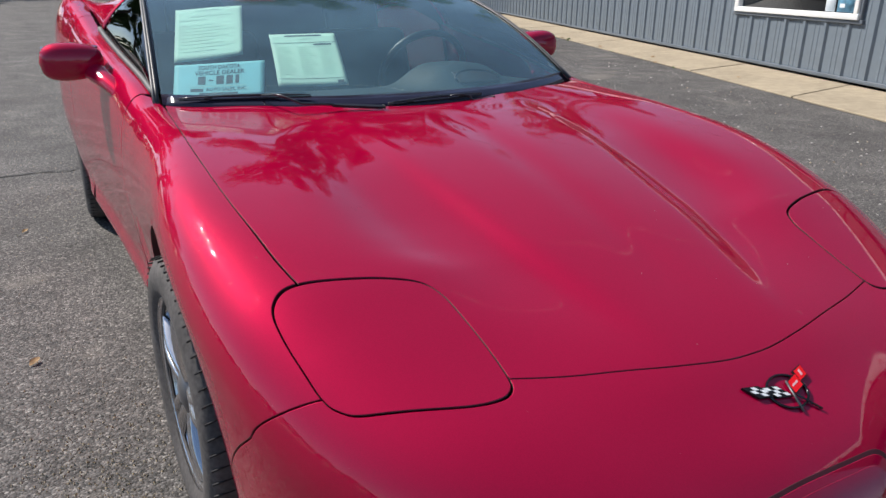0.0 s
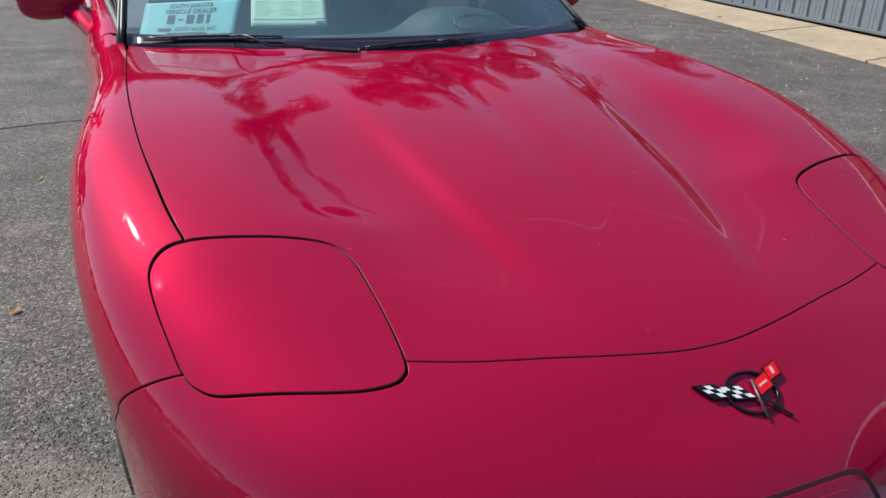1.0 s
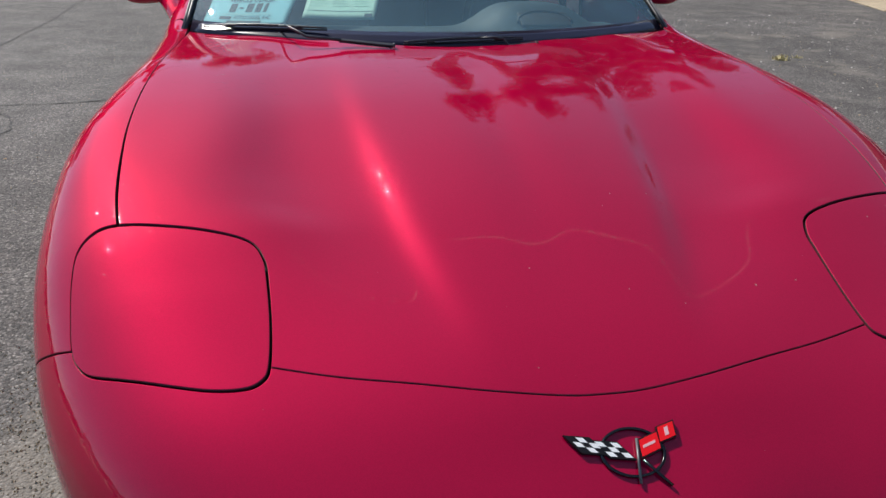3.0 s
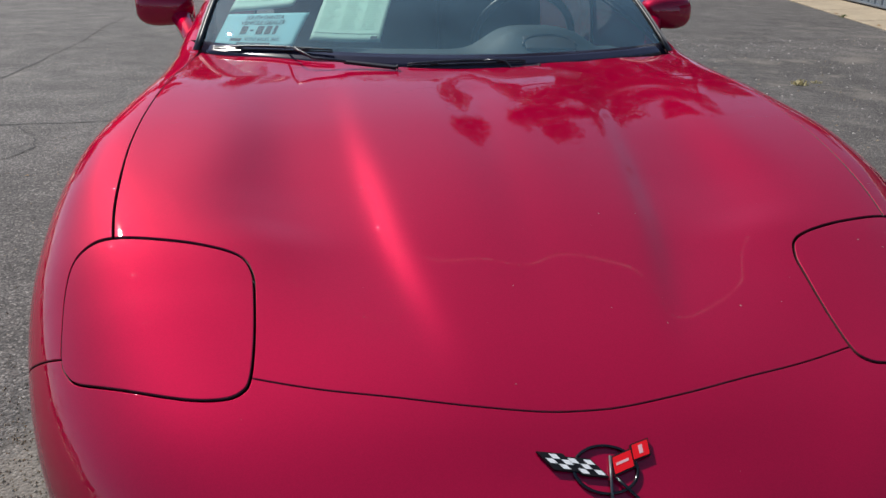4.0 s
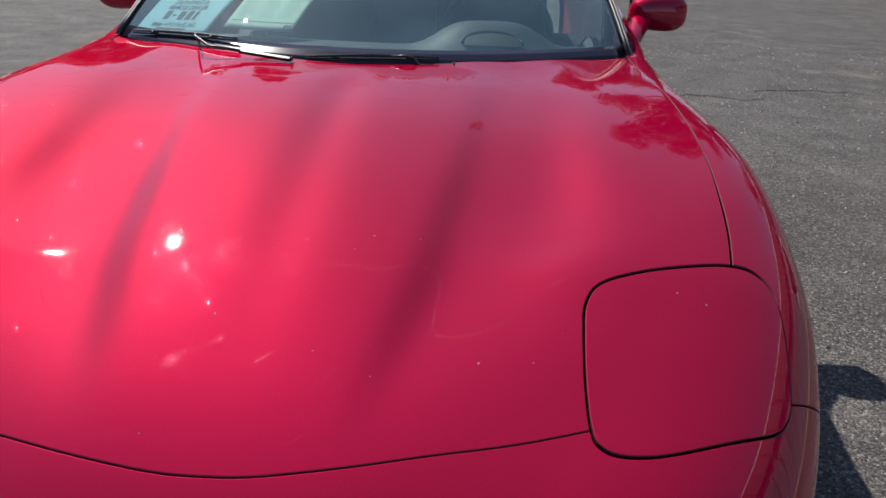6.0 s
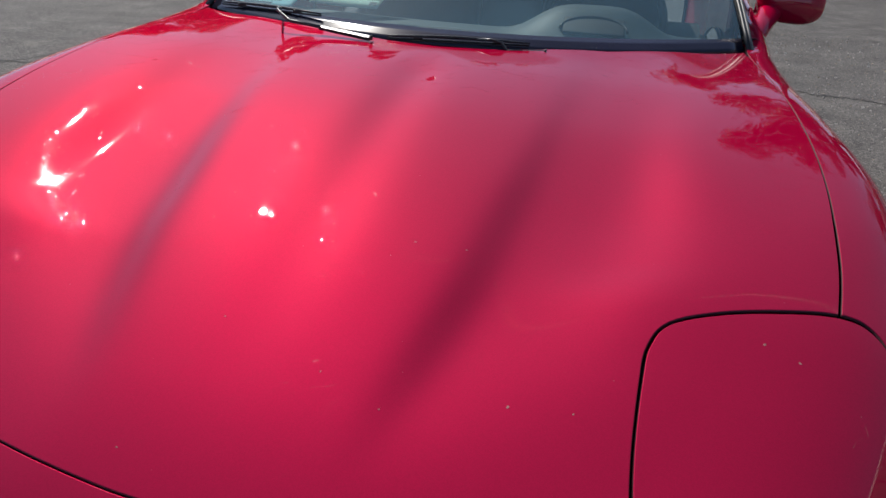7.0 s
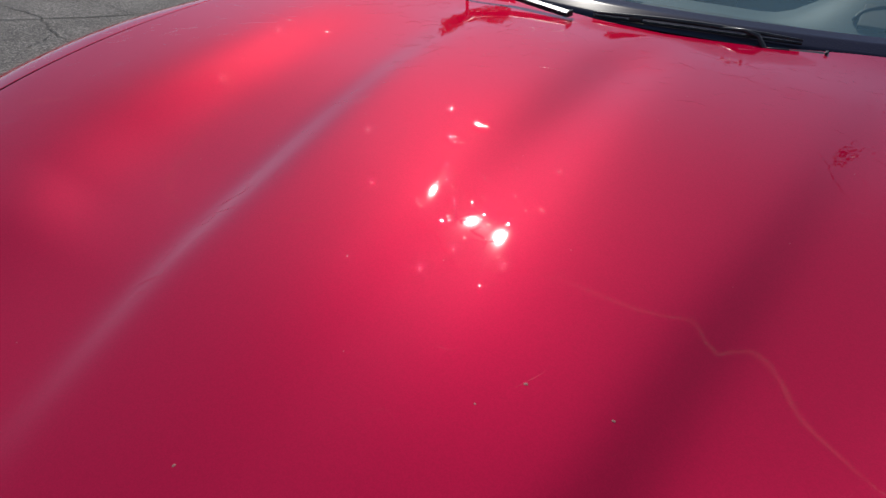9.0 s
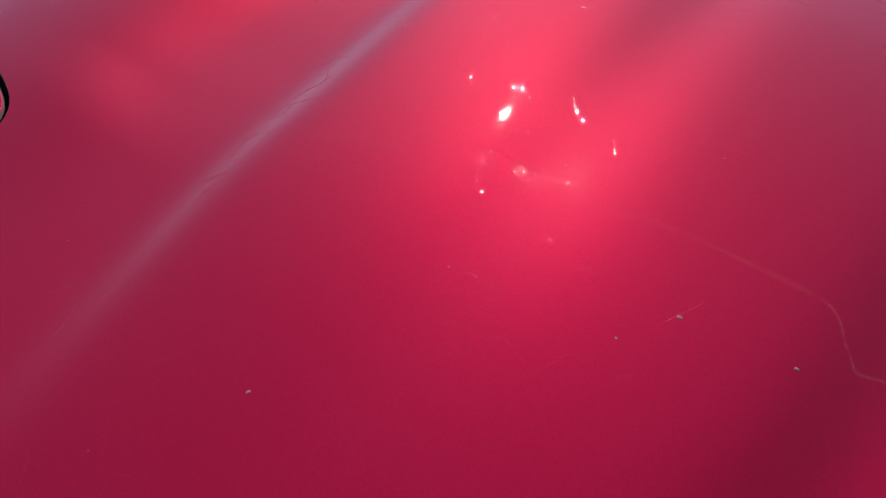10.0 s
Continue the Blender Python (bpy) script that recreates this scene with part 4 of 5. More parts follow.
# specks of dried dirt on the hood
for x, y, size in ((0.298, 0.335, 0.0019), (0.140, 0.561, 0.0016), (0.209, 0.565, 0.0013), (-0.049, 0.386, 0.0013), (0.090, 0.3315, 0.0011), (0.166, 0.300, 0.0011), (0.367, 0.339, 0.0012), (-0.081, 0.207, 0.0011), (0.115, 0.527, 0.0009), (0.572, 0.464, 0.0018), (0.608, 0.447, 0.0016)):
    u, v = uv_of(x, y)
    c, n = Vector(body(u, v)), normal_at(u, v)
    if abs(x) > 0.45:
        c += n * 0.001
    a = n.orthogonal().normalized()
    b = n.cross(a)
    bm = bmesh.new()
    top = bm.verts.new(c + n * 0.0007)
    rim = [bm.verts.new(c + (a * math.cos(k * math.tau / 9) + b * math.sin(k * math.tau / 9)) * size * (1 + 0.25 * math.sin(5 * k + x * 90)) + n * 0.0001) for k in range(9)]
    for k in range(9):
        bm.faces.new((top, rim[k], rim[(k + 1) % 9]))
    part("dirt_speck", bm, CHIP, hood)

# ---- inside the car ----
def dash_point(a, b):
    s = 2 * a - 1
    foot = screen(s * 0.97, 0.03)
    y = foot.y + 0.05 + 0.52 * b - 0.16 * s * s * b
    hump = 0.078 * math.exp(-((0.70 * s - 0.36) / 0.19) ** 4) * smooth(0.15, 0.6, b)
    return Vector((foot.x * (1 - 0.06 * b), y, 0.872 - 0.015 * b + hump - 0.30 * smooth(0.86, 1.0, b)))


dash = part("dashboard", grid(dash_point, 40, 22), DASH, car, "grey moulded dashboard with an instrument hood")
pts = [Vector((0.340 + 0.086 * math.cos(t), 1.672 + 0.055 * math.sin(t), 0.902 + 0.026 * math.sin(t))) for t in (math.pi * k / 14 for k in range(15))]
part("instrument_slot", tube(pts, 0.004, 8), TRIM, dash, "dark slot in the instrument hood")
# black block in place of the shaded hollow of the slot
part("slot_shade", box(0.158, 0.080, 0.010, pose(0.340, 1.690, 0.907, 22, 0, 0), 0.004), BLACK, dash)
pts = [Vector((0.37 + 0.185 * math.cos(t), 2.17 - 0.07 * math.sin(t), 0.86 + 0.17 * math.sin(t))) for t in (math.tau * k / 40 for k in range(41))]
part("steering_wheel", tube(pts, 0.014, 10, None, 1.0, False), SEAT, car, "black leather steering wheel")
for side in (-1, 1):
    s = new("seat")
    s.parent = car
    tagged(s, "black leather bucket seat")
    part("seat_cushion", box(0.50, 0.52, 0.16, pose(side * 0.37, 2.45, 0.42, 8, 0, 0), 0.06, 3), SEAT, s)
    part("backrest", box(0.48, 0.16, 0.58, pose(side * 0.37, 2.82, 0.72, -22, 0, 0), 0.06, 3), SEAT, s)
    part("headrest", box(0.26, 0.10, 0.16, pose(side * 0.37, 2.98, 1.05, -20, 0, 0), 0.04, 3), SEAT, s)
part("cabin_floor", box(1.5, 1.9, 0.02, pose(0, 2.6, 0.33)), BLACK, car)
# added black wall that keeps rear daylight out of the dark cabin
part("cabin_back_block", box(1.16, 0.03, 0.80, pose(0, 3.16, 0.72)), BLACK, car)


# ---- sheets behind the windscreen ----
def sheet(name, corners, mat, label, category):
    """A sheet of paper against the inside of the glass; corners in windscreen (s, r): foot left, foot right, top right, top left."""
    a, b, c, d = [Vector(q) for q in corners]

    def at(i, j, off=0.006):
        q = a.lerp(b, i).lerp(d.lerp(c, i), j)
        p = screen(q.x, q.y, off)
        return p + Vector((0, 0, -0.0015 * math.sin(3.1 * i + 2 * j)))
    bm = grid(lambda i, j: at(i, j), 16, 12)
    e = thing(name, thicken(bm, 0.0006), mat, label, category)
    return e, at


def bar(at, parent, i0, i1, j0, j1, mat=None):
    """A printed bar on a sheet."""
    bm = grid(lambda a, b: at(i0 + (i1 - i0) * a, j0 + (j1 - j0) * b, 0.0052), max(2, int((i1 - i0) * 12)), 1)
    part("print", bm, mat or INK, parent)


def word(text, at, parent, i0, i1, j0, j1, mat=None, bold=0.0):
    """A readable word fitted on a sheet, from the built-in font."""
    cu = bpy.data.curves.new("print", "FONT")
    cu.body, cu.align_x, cu.align_y = text, "LEFT", "BOTTOM"
    cu.offset = bold
    tmp = new("print", cu)
    bpy.context.view_layer.update()
    me = bpy.data.meshes.new_from_object(tmp.evaluated_get(bpy.context.evaluated_depsgraph_get()))
    bpy.data.objects.remove(tmp)
    xs, ys = [v.co.x for v in me.vertices], [v.co.y for v in me.vertices]
    x0, x1, y0, y1 = min(xs), max(xs), min(ys), max(ys)
    for v in me.vertices:
        v.co = at(i0 + (i1 - i0) * (v.co.x - x0) / (x1 - x0), j0 + (j1 - j0) * (v.co.y - y0) / (y1 - y0), 0.0050)
    me.materials.clear()
    me.materials.append(mat or INK)
    ob = new("print", me)
    ob.parent = parent


top_sheet, at = sheet("paper_sheet", [(-0.932, 0.245), (-0.651, 0.297), (-0.549, 0.707), (-0.874, 0.686)], SHEET_GREEN, "pale green printed form taped inside the windscreen", "paper")
for i0, i1, j in ((0.30, 0.70, 0.93), (0.22, 0.82, 0.79), (0.05, 0.45, 0.71)):
    bar(at, top_sheet, i0, i1, j, j + 0.022, INK_PALE)
for k in range(9):
    bar(at, top_sheet, 0.06, 0.55 + 0.38 * ((k * 7) % 5) / 5, 0.60 - 0.058 * k, 0.609 - 0.058 * k, INK_PALE)
price_sheet, at = sheet("paper_sheet", [(-0.562, 0.115), (-0.280, 0.118), (-0.198, 0.428), (-0.502, 0.434)], SHEET_GREEN, "pale green price sheet inside the windscreen", "paper")
bar(at, price_sheet, 0.22, 0.78, 0.935, 0.965)
bar(at, price_sheet, 0.40, 0.62, 0.865, 0.88, INK_PALE)
bar(at, price_sheet, 0.03, 0.97, 0.792, 0.800)
bar(at, price_sheet, 0.62, 0.90, 0.735, 0.765)
for i0 in (0.06, 0.37, 0.67):
    for k in range(13):
        bar(at, price_sheet, i0, i0 + 0.17 + 0.07 * ((k * 5 + int(i0 * 9)) % 4) / 3, 0.70 - 0.042 * k, 0.708 - 0.042 * k, INK_PALE)
bar(at, price_sheet, 0.03, 0.97, 0.115, 0.122)
bar(at, price_sheet, 0.85, 0.95, 0.035, 0.085)
for i in (0.02, 0.975):
    bar(at, price_sheet, i, i + 0.006, 0.03, 0.97, INK_PALE)
plate, at = sheet("dealer_card", [(-0.958, 0.055), (-0.626, 0.078), (-0.573, 0.257), (-0.932, 0.231)], SHEET_BLUE, "turquoise dealer card with dark printing inside the windscreen", "card")
word("SOUTH DAKOTA", at, plate, 0.26, 0.72, 0.80, 0.93, INK, 0.01)
word("VEHICLE DEALER", at, plate, 0.22, 0.77, 0.63, 0.76, INK, 0.01)
for i0, i1, j0, j1 in ((0.26, 0.34, 0.34, 0.59), (0.375, 0.425, 0.44, 0.48), (0.46, 0.54, 0.34, 0.59), (0.57, 0.64, 0.34, 0.59), (0.67, 0.71, 0.34, 0.59)):
    bar(at, plate, i0, i1, j0, j1)
bar(at, plate, 0.16, 0.80, 0.275, 0.285, INK_PALE)
word("AUTO SALES, INC.", at, plate, 0.35, 0.80, 0.13, 0.24, INK, 0.01)
bar(at, plate, 0.18, 0.32, 0.13, 0.22)
bar(at, plate, 0.28, 0.70, 0.03, 0.10)


# ---- building beside the car park ----
RIB = 0.46  # cover of one steel sheet with its tall rib
WALL_H, ALONG0, ALONG1 = 2.95, 0.09 - 22 * RIB, 0.09 + 71 * RIB
ROOF_H = 4.10  # top of the dark roof front
WIN0, WIN1, WINZ0, WINZ1 = 0.09 - 2 * RIB, 0.09 + 4 * RIB, 0.83, 2.20


def siding_sheet(height):
    """A pressed steel sheet with a trapezoid rib and two low ones; x along the wall, y towards it, foot at z 0."""
    prof = [(0, 0), (0.070, 0), (0.095, 0.032), (0.145, 0.032), (0.170, 0), (0.255, 0), (0.265, 0.007), (0.287, 0.007), (0.297, 0), (0.352, 0), (0.362, 0.007), (0.384, 0.007), (0.394, 0), (RIB, 0)]
    bm = bmesh.new()
    lo = [bm.verts.new((x, y, 0)) for x, y in prof]
    hi = [bm.verts.new((x, y, height)) for x, y in prof]
    for i in range(len(prof) - 1):
        bm.faces.new((lo[i], lo[i + 1], hi[i + 1], hi[i]))
    me = bpy.data.meshes.new("siding_sheet")
    bm.to_mesh(me)
    bm.free()
    me.materials.append(SIDING)
    return me


building = tagged(new("wall_east"), "grey ribbed steel wall of the sales building", "wall", kind="structure")
sheets = {}
n_sheets = round((ALONG1 - ALONG0) / RIB)
for k in range(n_sheets):
    a0 = ALONG0 + k * RIB
    a1 = a0 + RIB
    spans = [(0.10, WALL_H)] if a1 <= WIN0 + 0.01 or a0 >= WIN1 - 0.01 else [(0.10, WINZ0), (WINZ1, WALL_H)]
    for z0, z1 in spans:
        key = round(z1 - z0, 3)
        if key not in sheets:
            sheets[key] = siding_sheet(key)
        ob = new("siding_sheet", sheets[key])
        ob.matrix_world = wall_pose(a0, 0.0, z0)
        ob.parent = building
part("wall_core", box(ALONG1 - ALONG0, 0.2, ROOF_H - 0.1, wall_pose((ALONG0 + ALONG1) / 2, -0.62, ROOF_H / 2), 0), BACKING_DARK, building)
for al in (ALONG0 + 0.06, ALONG1 - 0.06):
    part("end_wall", box(0.12, 7.6, ROOF_H - 0.1, wall_pose(al, -3.86, ROOF_H / 2 + 0.03)), SIDING, building)
part("base_trim", box(ALONG1 - ALONG0, 0.040, 0.050, wall_pose((ALONG0 + ALONG1) / 2, 0.022, 0.080), 0.008), SIDING_DARK, building, "grey flashing at the foot of the wall")
LONG, MID = ALONG1 - ALONG0, (ALONG0 + ALONG1) / 2
part("eaves_trim", box(LONG, 0.30, 0.10, wall_pose(MID, 0.16, WALL_H + 0.02), 0.01), ROOF_DARK, building, "dark boxed eaves over the siding")
bm = bmesh.new()
rp = [(0.30, 0.07), (0.06, ROOF_H - WALL_H), (-0.10, ROOF_H - WALL_H), (0.02, 0.07)]
ends = [[bm.verts.new(on_wall(q, d, WALL_H + z)) for d, z in rp] for q in (ALONG0, ALONG1)]
for i in range(4):
    bm.faces.new((ends[0][i], ends[0][(i + 1) % 4], ends[1][(i + 1) % 4], ends[1][i]))
bm.faces.new(ends[0])
bm.faces.new(ends[1][::-1])
front = part("roof_front", bm, ROOF_DARK, building, "steep dark brown metal roof front", flat=True)
bm = box(0.025, 0.03, ROOF_H - WALL_H - 0.07, Matrix(), 0.004, 1)
rib_mesh = mesh_of("roof_seam", bm, ROOF_DARK, flat=True)
for k in range(int(LONG / 0.42)):
    ob = new("roof_seam", rib_mesh)
    ob.matrix_world = wall_pose(ALONG0 + 0.2 + 0.42 * k, 0.185, (WALL_H + 0.07 + ROOF_H) / 2) @ Matrix.Rotation(math.atan2(0.24, ROOF_H - WALL_H - 0.07), 4, "X")
    ob.parent = front
part("gutter", box(LONG, 0.16, 0.15, wall_pose(MID, 0.02, ROOF_H + 0.07), 0.02), FRAME_WHITE, building, "white gutter along the roof edge")
bm = bmesh.new()
rp = [(-0.06, ROOF_H + 0.14), (-8.0, ROOF_H + 0.9), (-8.0, ROOF_H + 0.7), (-0.06, ROOF_H)]
ends = [[bm.verts.new(on_wall(q, d, z)) for d, z in rp] for q in (ALONG0, ALONG1)]
for i in range(4):
    bm.faces.new((ends[0][i], ends[0][(i + 1) % 4], ends[1][(i + 1) % 4], ends[1][i]))
bm.faces.new(ends[0])
bm.faces.new(ends[1][::-1])
part("roof_slope", bm, SIDING_DARK, building)

win = tagged(new("window_1"), "wide shop window in a white frame with notices inside", "window", kind="structure")
W_MID, W_W, W_H = (WIN0 + WIN1) / 2, WIN1 - WIN0, WINZ1 - WINZ0
for name, a, z, sx, sz in (("window_sill", W_MID + 0.03, WINZ0 + 0.015, W_W + 0.22, 0.075), ("window_head", W_MID + 0.03, WINZ1 - 0.02, W_W + 0.22, 0.075), ("window_jamb", WIN0 - 0.02, (WINZ0 + WINZ1) / 2, 0.075, W_H - 0.05), ("window_jamb", WIN1 + 0.08, (WINZ0 + WINZ1) / 2, 0.12, W_H - 0.05)):
    part(name, box(sx, 0.09, sz, wall_pose(a, 0.030, z), 0.008), FRAME_WHITE, win, "white painted frame")
part("window_flashing", box(W_W + 0.34, 0.05, 0.05, wall_pose(W_MID + 0.03, 0.022, WINZ0 - 0.045), 0.006), SIDING_DARK, win, "grey flashing under the frame")
part("window_flashing", box(0.05, 0.05, W_H + 0.05, wall_pose(WIN0 - 0.085, 0.022, (WINZ0 + WINZ1) / 2), 0.006), SIDING_DARK, win)
part("pane", box(W_W - 0.05, 0.008, W_H - 0.10, wall_pose(W_MID, 0.0, (WINZ0 + WINZ1) / 2)), PANE, win)
# flat sheet, coloured dark in place of an unlit room
part("window_backing", box(W_W + 0.3, 0.02, W_H + 0.4, wall_pose(W_MID, -0.45, (WINZ0 + WINZ1) / 2)), BACKING_DARK, win, "dark sheet in place of the unlit room behind the glass")
for a, z, w, h, mat, lab in ((-0.26, 1.06, 0.20, 0.34, POSTER_WHITE, "white notice taped on the shop window"), (-0.58, 1.06, 0.36, 0.34, POSTER_BLUE, "dark blue poster with pale marks taped on the shop window")):
    n = thing("window_notice", box(w, 0.004, h, wall_pose(a, 0.009, z)), mat, lab, "notice")
    if mat is POSTER_BLUE:
        for q, r, cw, chh in ((-0.06, 0.05, 0.10, 0.10), (0.07, 0.05, 0.09, 0.09), (0.08, -0.09, 0.10, 0.05)):
            part("print", box(cw, 0.003, chh, wall_pose(a + q, 0.013, z + r), 0.001), POSTER_WHITE, n)

# ---- pavement of concrete slabs ----
pavement = tagged(new("pavement"), "sand coloured concrete pavement with tooled joints", "pavement", kind="structure")
bm = box(SLAB - 0.030, WALK_W, WALK_H, Matrix(), 0.006, 1)
for q in bm.verts:
    q.co.x += SKEW * q.co.y
slab_mesh = mesh_of("slab", bm, CONCRETE, flat=True)
for k in range(-6, 7):
    ob = new("slab", slab_mesh)
    ob.matrix_world = wall_pose(1.55 + SKEW * 0.70 + SLAB * k + SLAB / 2, 0.03 + WALK_W / 2, WALK_H / 2 + random.uniform(-0.004, 0.003))
    ob.parent = pavement
part("joint_bed", box(13 * SLAB, WALK_W - 0.03, WALK_H - 0.015, wall_pose(1.25 + SLAB * 0.5, 0.03 + WALK_W / 2, WALK_H / 2 - 0.008)), CRACK, pavement)


# ---- cracks, leaves and weeds on the ground ----
def crack(points, wide, seed):
    rnd = random.Random(seed)
    pts = spline(points, 22)
    bm = bmesh.new()
    row, drift = [], 0.0
    for i, (x, y) in enumerate(pts):
        way = Vector(pts[min(i + 1, len(pts) - 1)]) - Vector(pts[max(i - 1, 0)])
        n = Vector((-way.y, way.x)).normalized()
        drift = 0.75 * drift + rnd.uniform(-1.5, 1.5) * wide
        x, y = x + n.x * drift, y + n.y * drift
        w = wide * rnd.uniform(0.12, 0.8)
        row.append([bm.verts.new((x + n.x * w, y + n.y * w, 0.004)), bm.verts.new((x - n.x * w, y - n.y * w, 0.004))])
    for a, b in zip(row, row[1:]):
        bm.faces.new((a[0], a[1], b[1], b[0]))
    return bm


cracks = bmesh.new()
for n, (pts, w) in enumerate([([(-9, 3.6), (-4, 4.3), (-1.4, 4.72), (-0.6, 4.85), (2, 5.1)], 0.020), ([(-12, 18.2), (-5, 17.5), (-1, 17.0), (6, 16.2)], 0.05), ([(2.0, 5.9), (2.22, 5.80), (2.47, 5.77), (2.84, 5.80)], 0.024), ([(2.83, 6.12), (3.2, 6.22), (3.81, 6.26)], 0.020), ([(-4.79, 3.04), (-4.3, 2.96), (-3.9, 2.80), (-3.52, 2.71)], 0.011), ([(-3.9, 2.80), (-3.80, 2.64), (-3.71, 2.50)], 0.008), ([(-4.39, 3.57), (-4.2, 3.50), (-3.98, 3.48)], 0.008), ([(-6, 1.0), (-4.2, 3.2), (-3.4, 6.5), (-3.8, 12)], 0.016), ([(-2.6, 3.2), (-2.2, 3.9), (-2.5, 4.5)], 0.008)]):
    m = bpy.data.meshes.new("tmp")
    b2 = crack(pts, w, n)
    b2.to_mesh(m)
    b2.free()
    cracks.from_mesh(m)
thing("ground_cracks", cracks, CRACK, "dark cracks in the asphalt", "crack", kind="stuff")

rnd = random.Random(4)


def leaf_mesh(size, curl, bm, m):
    """A curled dry leaf of a few faces."""
    out = [(0, -1), (0.45, -0.4), (0.5, 0.2), (0.2, 0.75), (0, 1), (-0.2, 0.7), (-0.5, 0.15), (-0.4, -0.45)]
    mid = bm.verts.new(m @ Vector((0, 0, 0.1 * size)))
    vs = [bm.verts.new(m @ Vector((x * size, y * size, curl * size * (x * x * 2 + 0.3 * y * y)))) for x, y in out]
    for i in range(len(vs)):
        bm.faces.new((mid, vs[i], vs[(i + 1) % len(vs)]))
    return bm


for x, y, s in ((-1.18, 1.98, 0.026), (-1.23, 3.51, 0.022), (-2.0, 3.35, 0.012), (7.5, 8.3, 0.05), (8.1, 9.0, 0.05), (8.6, 11.0, 0.06), (9.3, 13.2, 0.06), (7.2, 6.4, 0.05)):
    onwalk = x > 6
    m = pose(x, y, (WALK_H if onwalk else 0) + 0.004, rnd.uniform(-12, 12), rnd.uniform(-12, 12), rnd.uniform(0, 360))
    thing("fallen_leaf", leaf_mesh(s, 0.9, bmesh.new(), m), DRY_LEAF, "dry brown curled leaf lying flat", "leaf", group="fallen leaves")


def weed(c, n, size, seed):
    r = random.Random(seed)
    bm = bmesh.new()
    for _ in range(n):
        a, t = r.uniform(0, math.tau), r.uniform(0.2, 1.2)
        h = size * r.uniform(0.4, 1.0)
        base = Vector((c[0] + r.uniform(-1, 1) * size * 0.8, c[1] + r.uniform(-1, 1) * size * 0.8, c[2]))
        d = Vector((math.cos(a) * t, math.sin(a) * t, 1)).normalized() * h
        sd = Vector((-math.sin(a), math.cos(a), 0)) * h * 0.09
        v = [bm.verts.new(p) for p in (base - sd, base + sd, base + d * 0.6 + sd * 0.7, base + d - Vector((0, 0, 0.2 * h)), base + d * 0.6 - sd * 0.7)]
        bm.faces.new(v)
    return bm


for i, (al, out) in enumerate(((6.6, 1.39), (3.9, 1.38), (1.2, 1.40), (10.8, 1.38))):
    p = on_wall(al, out, 0)
    thing("weed", weed(p, 60 if i == 0 else 24, 0.10 if i == 0 else 0.05, i), GRASS, "small green weed in the pavement joint", "weed", group="weeds")

for i, (x, y, n, size) in enumerate(((4.0, 5.9, 70, 0.085), (4.22, 5.98, 30, 0.05))):
    thing("grass_tuft", weed((x, y, 0), n, size, 40 + i), STRAW, "flat dry yellowish grass tuft in an asphalt crack", "grass", group="dry grass")

# loose grit on the asphalt beside the car
bm = bmesh.new()
for _ in range(7000):
    d = abs(rnd.gauss(0, 1.6))
    x, y = (-0.95 - d if rnd.random() < 0.4 else 1.0 + abs(rnd.gauss(0, 3.2))), rnd.uniform(0.2, 10)
    if rnd.random() < 0.3:
        x, y = rnd.gauss(-1.05, 0.16), rnd.gauss(1.05, 0.35)
    s = rnd.uniform(0.0015, 0.0055) if x < 1 or rnd.random() < 0.9 else rnd.uniform(0.006, 0.013)
    a = rnd.uniform(0, 6)
    v = [bm.verts.new((x + s * math.cos(a + k * 2.1), y + s * math.sin(a + k * 2.1), 0.0)) for k in range(3)] + [bm.verts.new((x, y, s * 1.1))]
    for q in ((0, 1, 3), (1, 2, 3), (2, 0, 3)):
        bm.faces.new([v[k] for k in q])
thing("loose_grit", bm, CONCRETE, "pale loose grit on the asphalt", "gravel", kind="stuff", flat=True)


# pale pebbles strewn between the car and the pavement
bm = bmesh.new()
for _ in range(650):
    x, y = 1.2 + rnd.uniform(0, 1) ** 1.4 * 6.0, rnd.uniform(1.6, 9.5)
    if (Vector((x, y, 0)) - WALL_FOOT).dot(WALL_OUT) < 1.5:
        continue
    s, a = rnd.uniform(0.005, 0.013) * (0.7 + 0.06 * y), rnd.uniform(0, 6)
    low = [bm.verts.new((x + s * rnd.uniform(0.7, 1.2) * math.cos(a + k * 1.257), y + s * rnd.uniform(0.7, 1.2) * math.sin(a + k * 1.257), 0.0)) for k in range(5)]
    top = [bm.verts.new((0.55 * (v.co.x - x) + x, 0.55 * (v.co.y - y) + y, s * rnd.uniform(0.5, 0.8))) for v in low]
    for k in range(5):
        bm.faces.new((low[k], low[(k + 1) % 5], top[(k + 1) % 5], top[k]))
    bm.faces.new(top)
thing("pale_pebbles", bm, PEBBLE, "pale pebbles strewn on the asphalt", "pebbles", kind="stuff", flat=True)


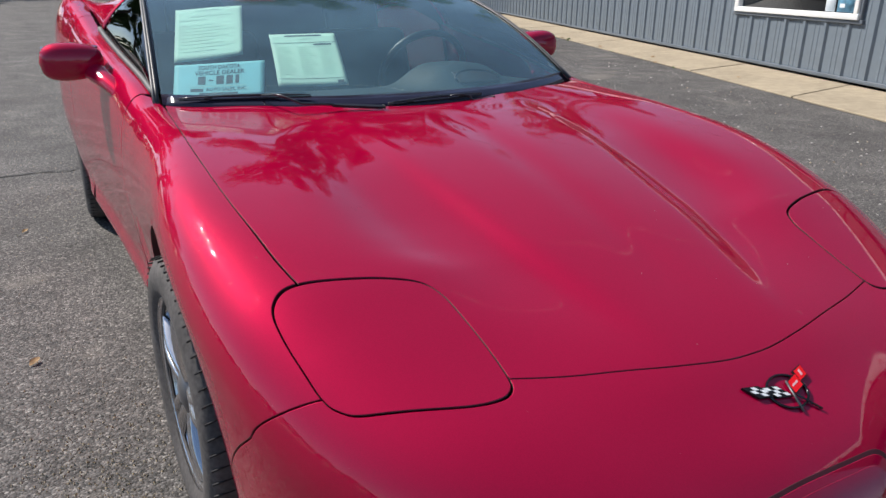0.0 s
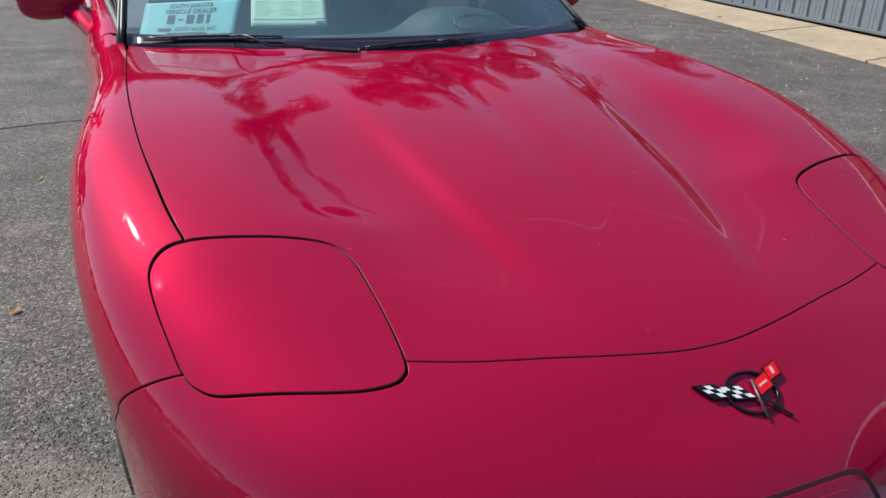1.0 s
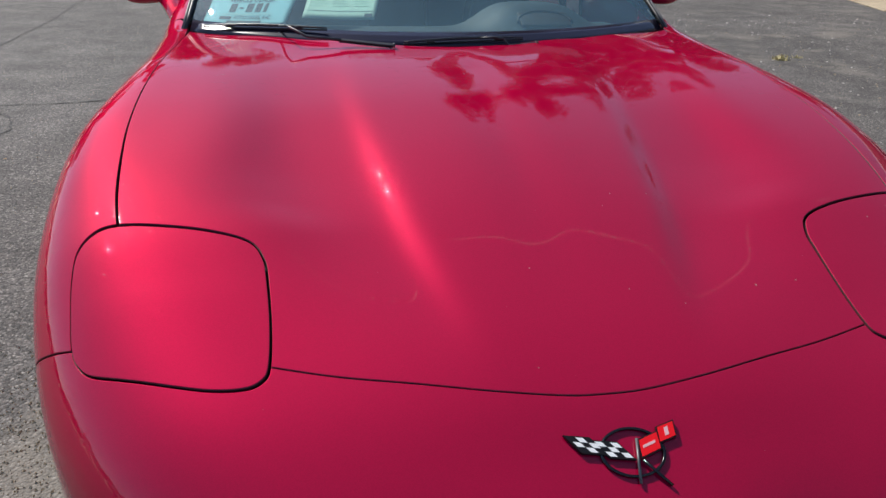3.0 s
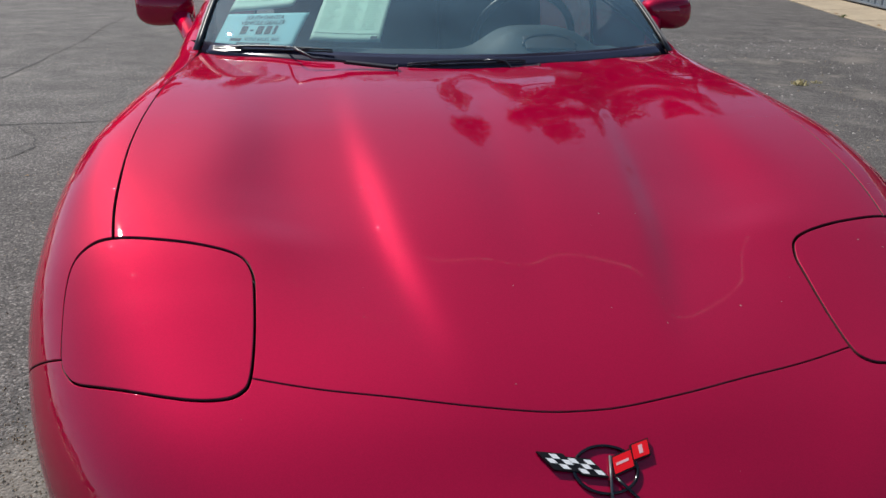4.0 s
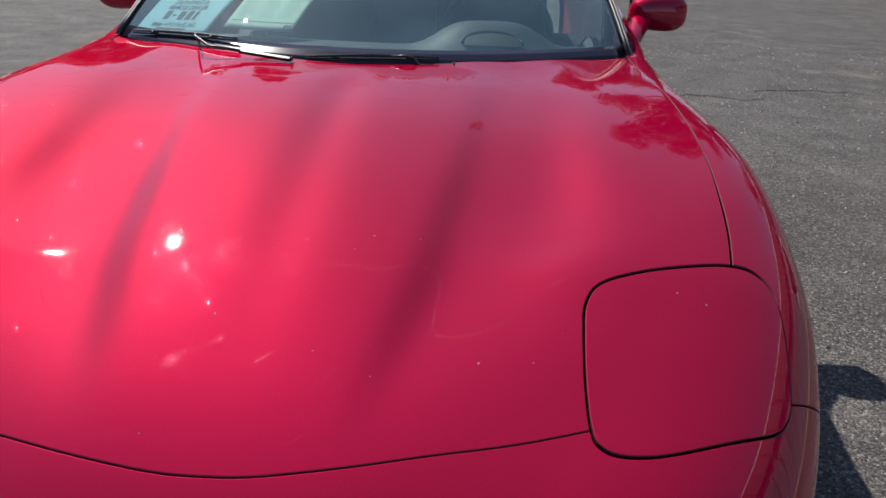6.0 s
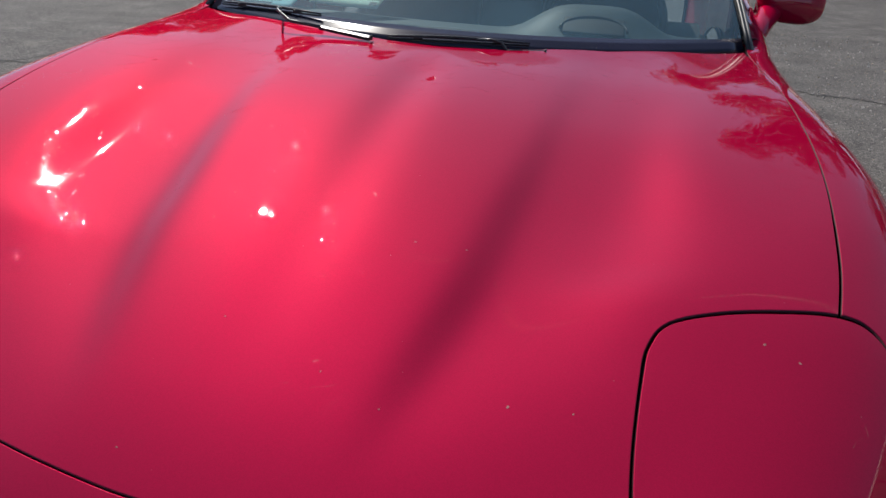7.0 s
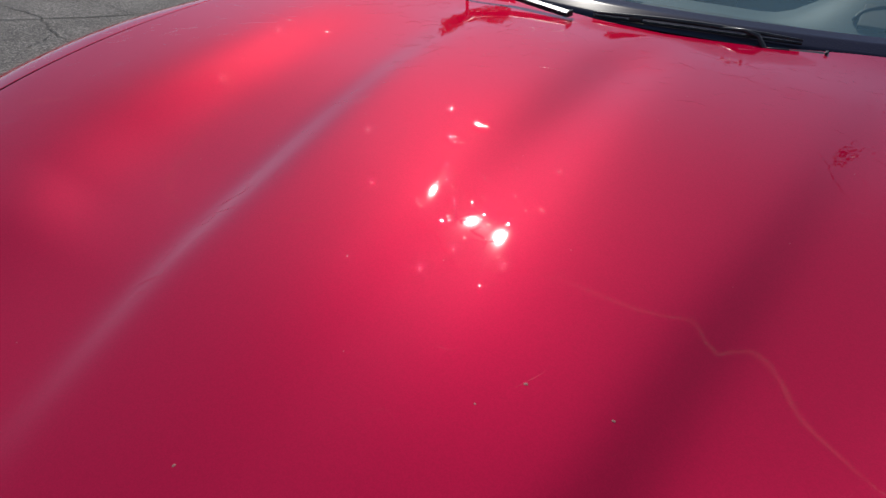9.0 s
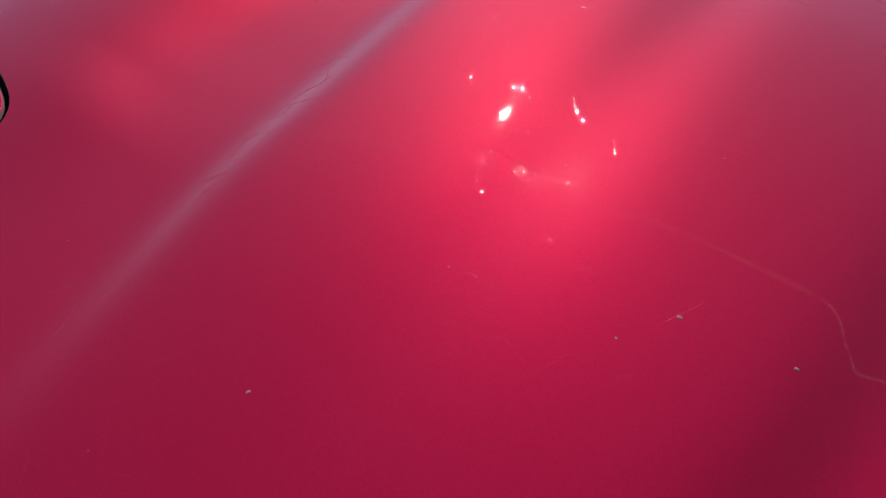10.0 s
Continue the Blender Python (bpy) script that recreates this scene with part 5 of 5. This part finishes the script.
# ---- trees beyond the car ----
def tree(x, y, height, spread, seed, label):
    r = random.Random(seed)
    t = empty("tree", label, "tree", group="trees beyond the car park")
    bm = bmesh.new()
    trunk = [(x, y, -0.1), (x + 0.1, y, height * 0.15), (x - 0.05, y + 0.1, height * 0.33), (x + 0.1, y, height * 0.62), (x, y, height * 0.86)]
    r0 = height * 0.022
    tube(trunk, [r0 * 1.3, r0, r0 * 0.8, r0 * 0.42, r0 * 0.12], 10, bm)
    tips = []
    for k in range(22):
        h = height * r.uniform(0.30, 0.80)
        a = k * 2.4 + r.uniform(-0.4, 0.4)
        reach = spread * r.uniform(0.55, 1.0) * (1.15 - abs(h / height - 0.5))
        p0 = Vector((x, y, h))
        p1 = p0 + Vector((math.cos(a) * reach * 0.5, math.sin(a) * reach * 0.5, reach * 0.30))
        p2 = p0 + Vector((math.cos(a) * reach, math.sin(a) * reach, reach * 0.42))
        tube([p0, p1, p2], [r0 * 0.36, r0 * 0.2, r0 * 0.05], 6, bm)
        tips += [p1.lerp(p2, q) for q in (0.2, 0.6, 1.0)]
    tips += [Vector((x + r.gauss(0, spread * 0.25), y + r.gauss(0, spread * 0.25), height * r.uniform(0.78, 0.95))) for _ in range(8)]
    part("trunk", bm, BARK, t, "grey-brown trunk with limbs")
    pts, faces = [], []
    for c in tips:
        size = spread * r.uniform(0.18, 0.36)
        for _ in range(430):
            d = Vector((r.gauss(0, 1), r.gauss(0, 1), r.gauss(0, 0.75)))
            d *= size * (r.random() ** 0.4) / max(0.3, d.length)
            p = c + d
            s = r.uniform(0.15, 0.34)
            ax = Vector((r.gauss(0, 1), r.gauss(0, 1), r.gauss(0, 1))).normalized()
            bx_ = ax.orthogonal().normalized()
            k = len(pts)
            pts += [p - ax * s, p + bx_ * s * 0.55, p + ax * s, p - bx_ * s * 0.55]
            faces.append((k, k + 1, k + 2, k + 3))
    me = bpy.data.meshes.new("crown")
    me.from_pydata([p[:] for p in pts], [], faces)
    me.materials.append(LEAF)
    ob = new("crown", me)
    ob.parent = t
    tagged(ob, "leafy green crown with gaps")


TREES = [(-34.5, 62, 18.5, 5.0), (-26, 58, 18.0, 5.6), (-16.5, 60, 24.5, 3.2), (-8, 66, 23.0, 7.0), (0, 66, 24.5, 7.0), (8, 64, 23.5, 6.5), (18.5, 53, 36.0, 7.2), (27, 55, 30.0, 6.8), (40, 70, 30.0, 7.4)]
for k, (az, dist, h, w) in enumerate(TREES):
    tree(math.sin(radians(az)) * dist, 1 + math.cos(radians(az)) * dist, h, w, 20 + k, "tall leafy broad tree at the edge of the car park")

# tree line added all round, out of view, to darken the horizon in reflections
r = random.Random(77)
pts, faces = [], []
for k in range(15000):
    a = r.uniform(0, math.tau)
    top = 8.5 + 2.2 * math.sin(a * 7) + 1.5 * math.sin(a * 17 + 1) + 1.0 * math.sin(a * 41)
    d = 98 + r.uniform(-7, 7)
    c = Vector((d * math.sin(a), 1 + d * math.cos(a), top * r.random() ** 0.7))
    s = r.uniform(0.5, 1.2)
    ax = Vector((r.gauss(0, 1), r.gauss(0, 1), r.gauss(0, 1))).normalized()
    bx_ = ax.orthogonal().normalized()
    n = len(pts)
    pts += [(c - ax * s)[:], (c + bx_ * s * 0.7)[:], (c + ax * s)[:], (c - bx_ * s * 0.7)[:]]
    faces.append((n, n + 1, n + 2, n + 3))
me = bpy.data.meshes.new("added_treeline")
me.from_pydata(pts, [], faces)
me.materials.append(LEAF)
tagged(new("added_treeline", me), "unseen dark green line of trees added round the lot", "trees", kind="stuff")

# overhead cable strung between two poles across the car park
for x in (-60.0, 60.0):
    thing("utility_pole", tube([(x, 4.95, 0), (x, 4.95, 4.5), (x, 4.95, 9.2)], [0.15, 0.13, 0.10], 12), POLE, "weathered wooden utility pole", "pole", group="poles")
pts = [(-60 + 120 * k / 48, 4.95, 8.8 - 1.4 * 4 * (k / 48) * (1 - k / 48)) for k in range(49)]
thing("overhead_cable", tube(pts, 0.010, 12), CABLE, "pale overhead cable strung above the car park", "cable")
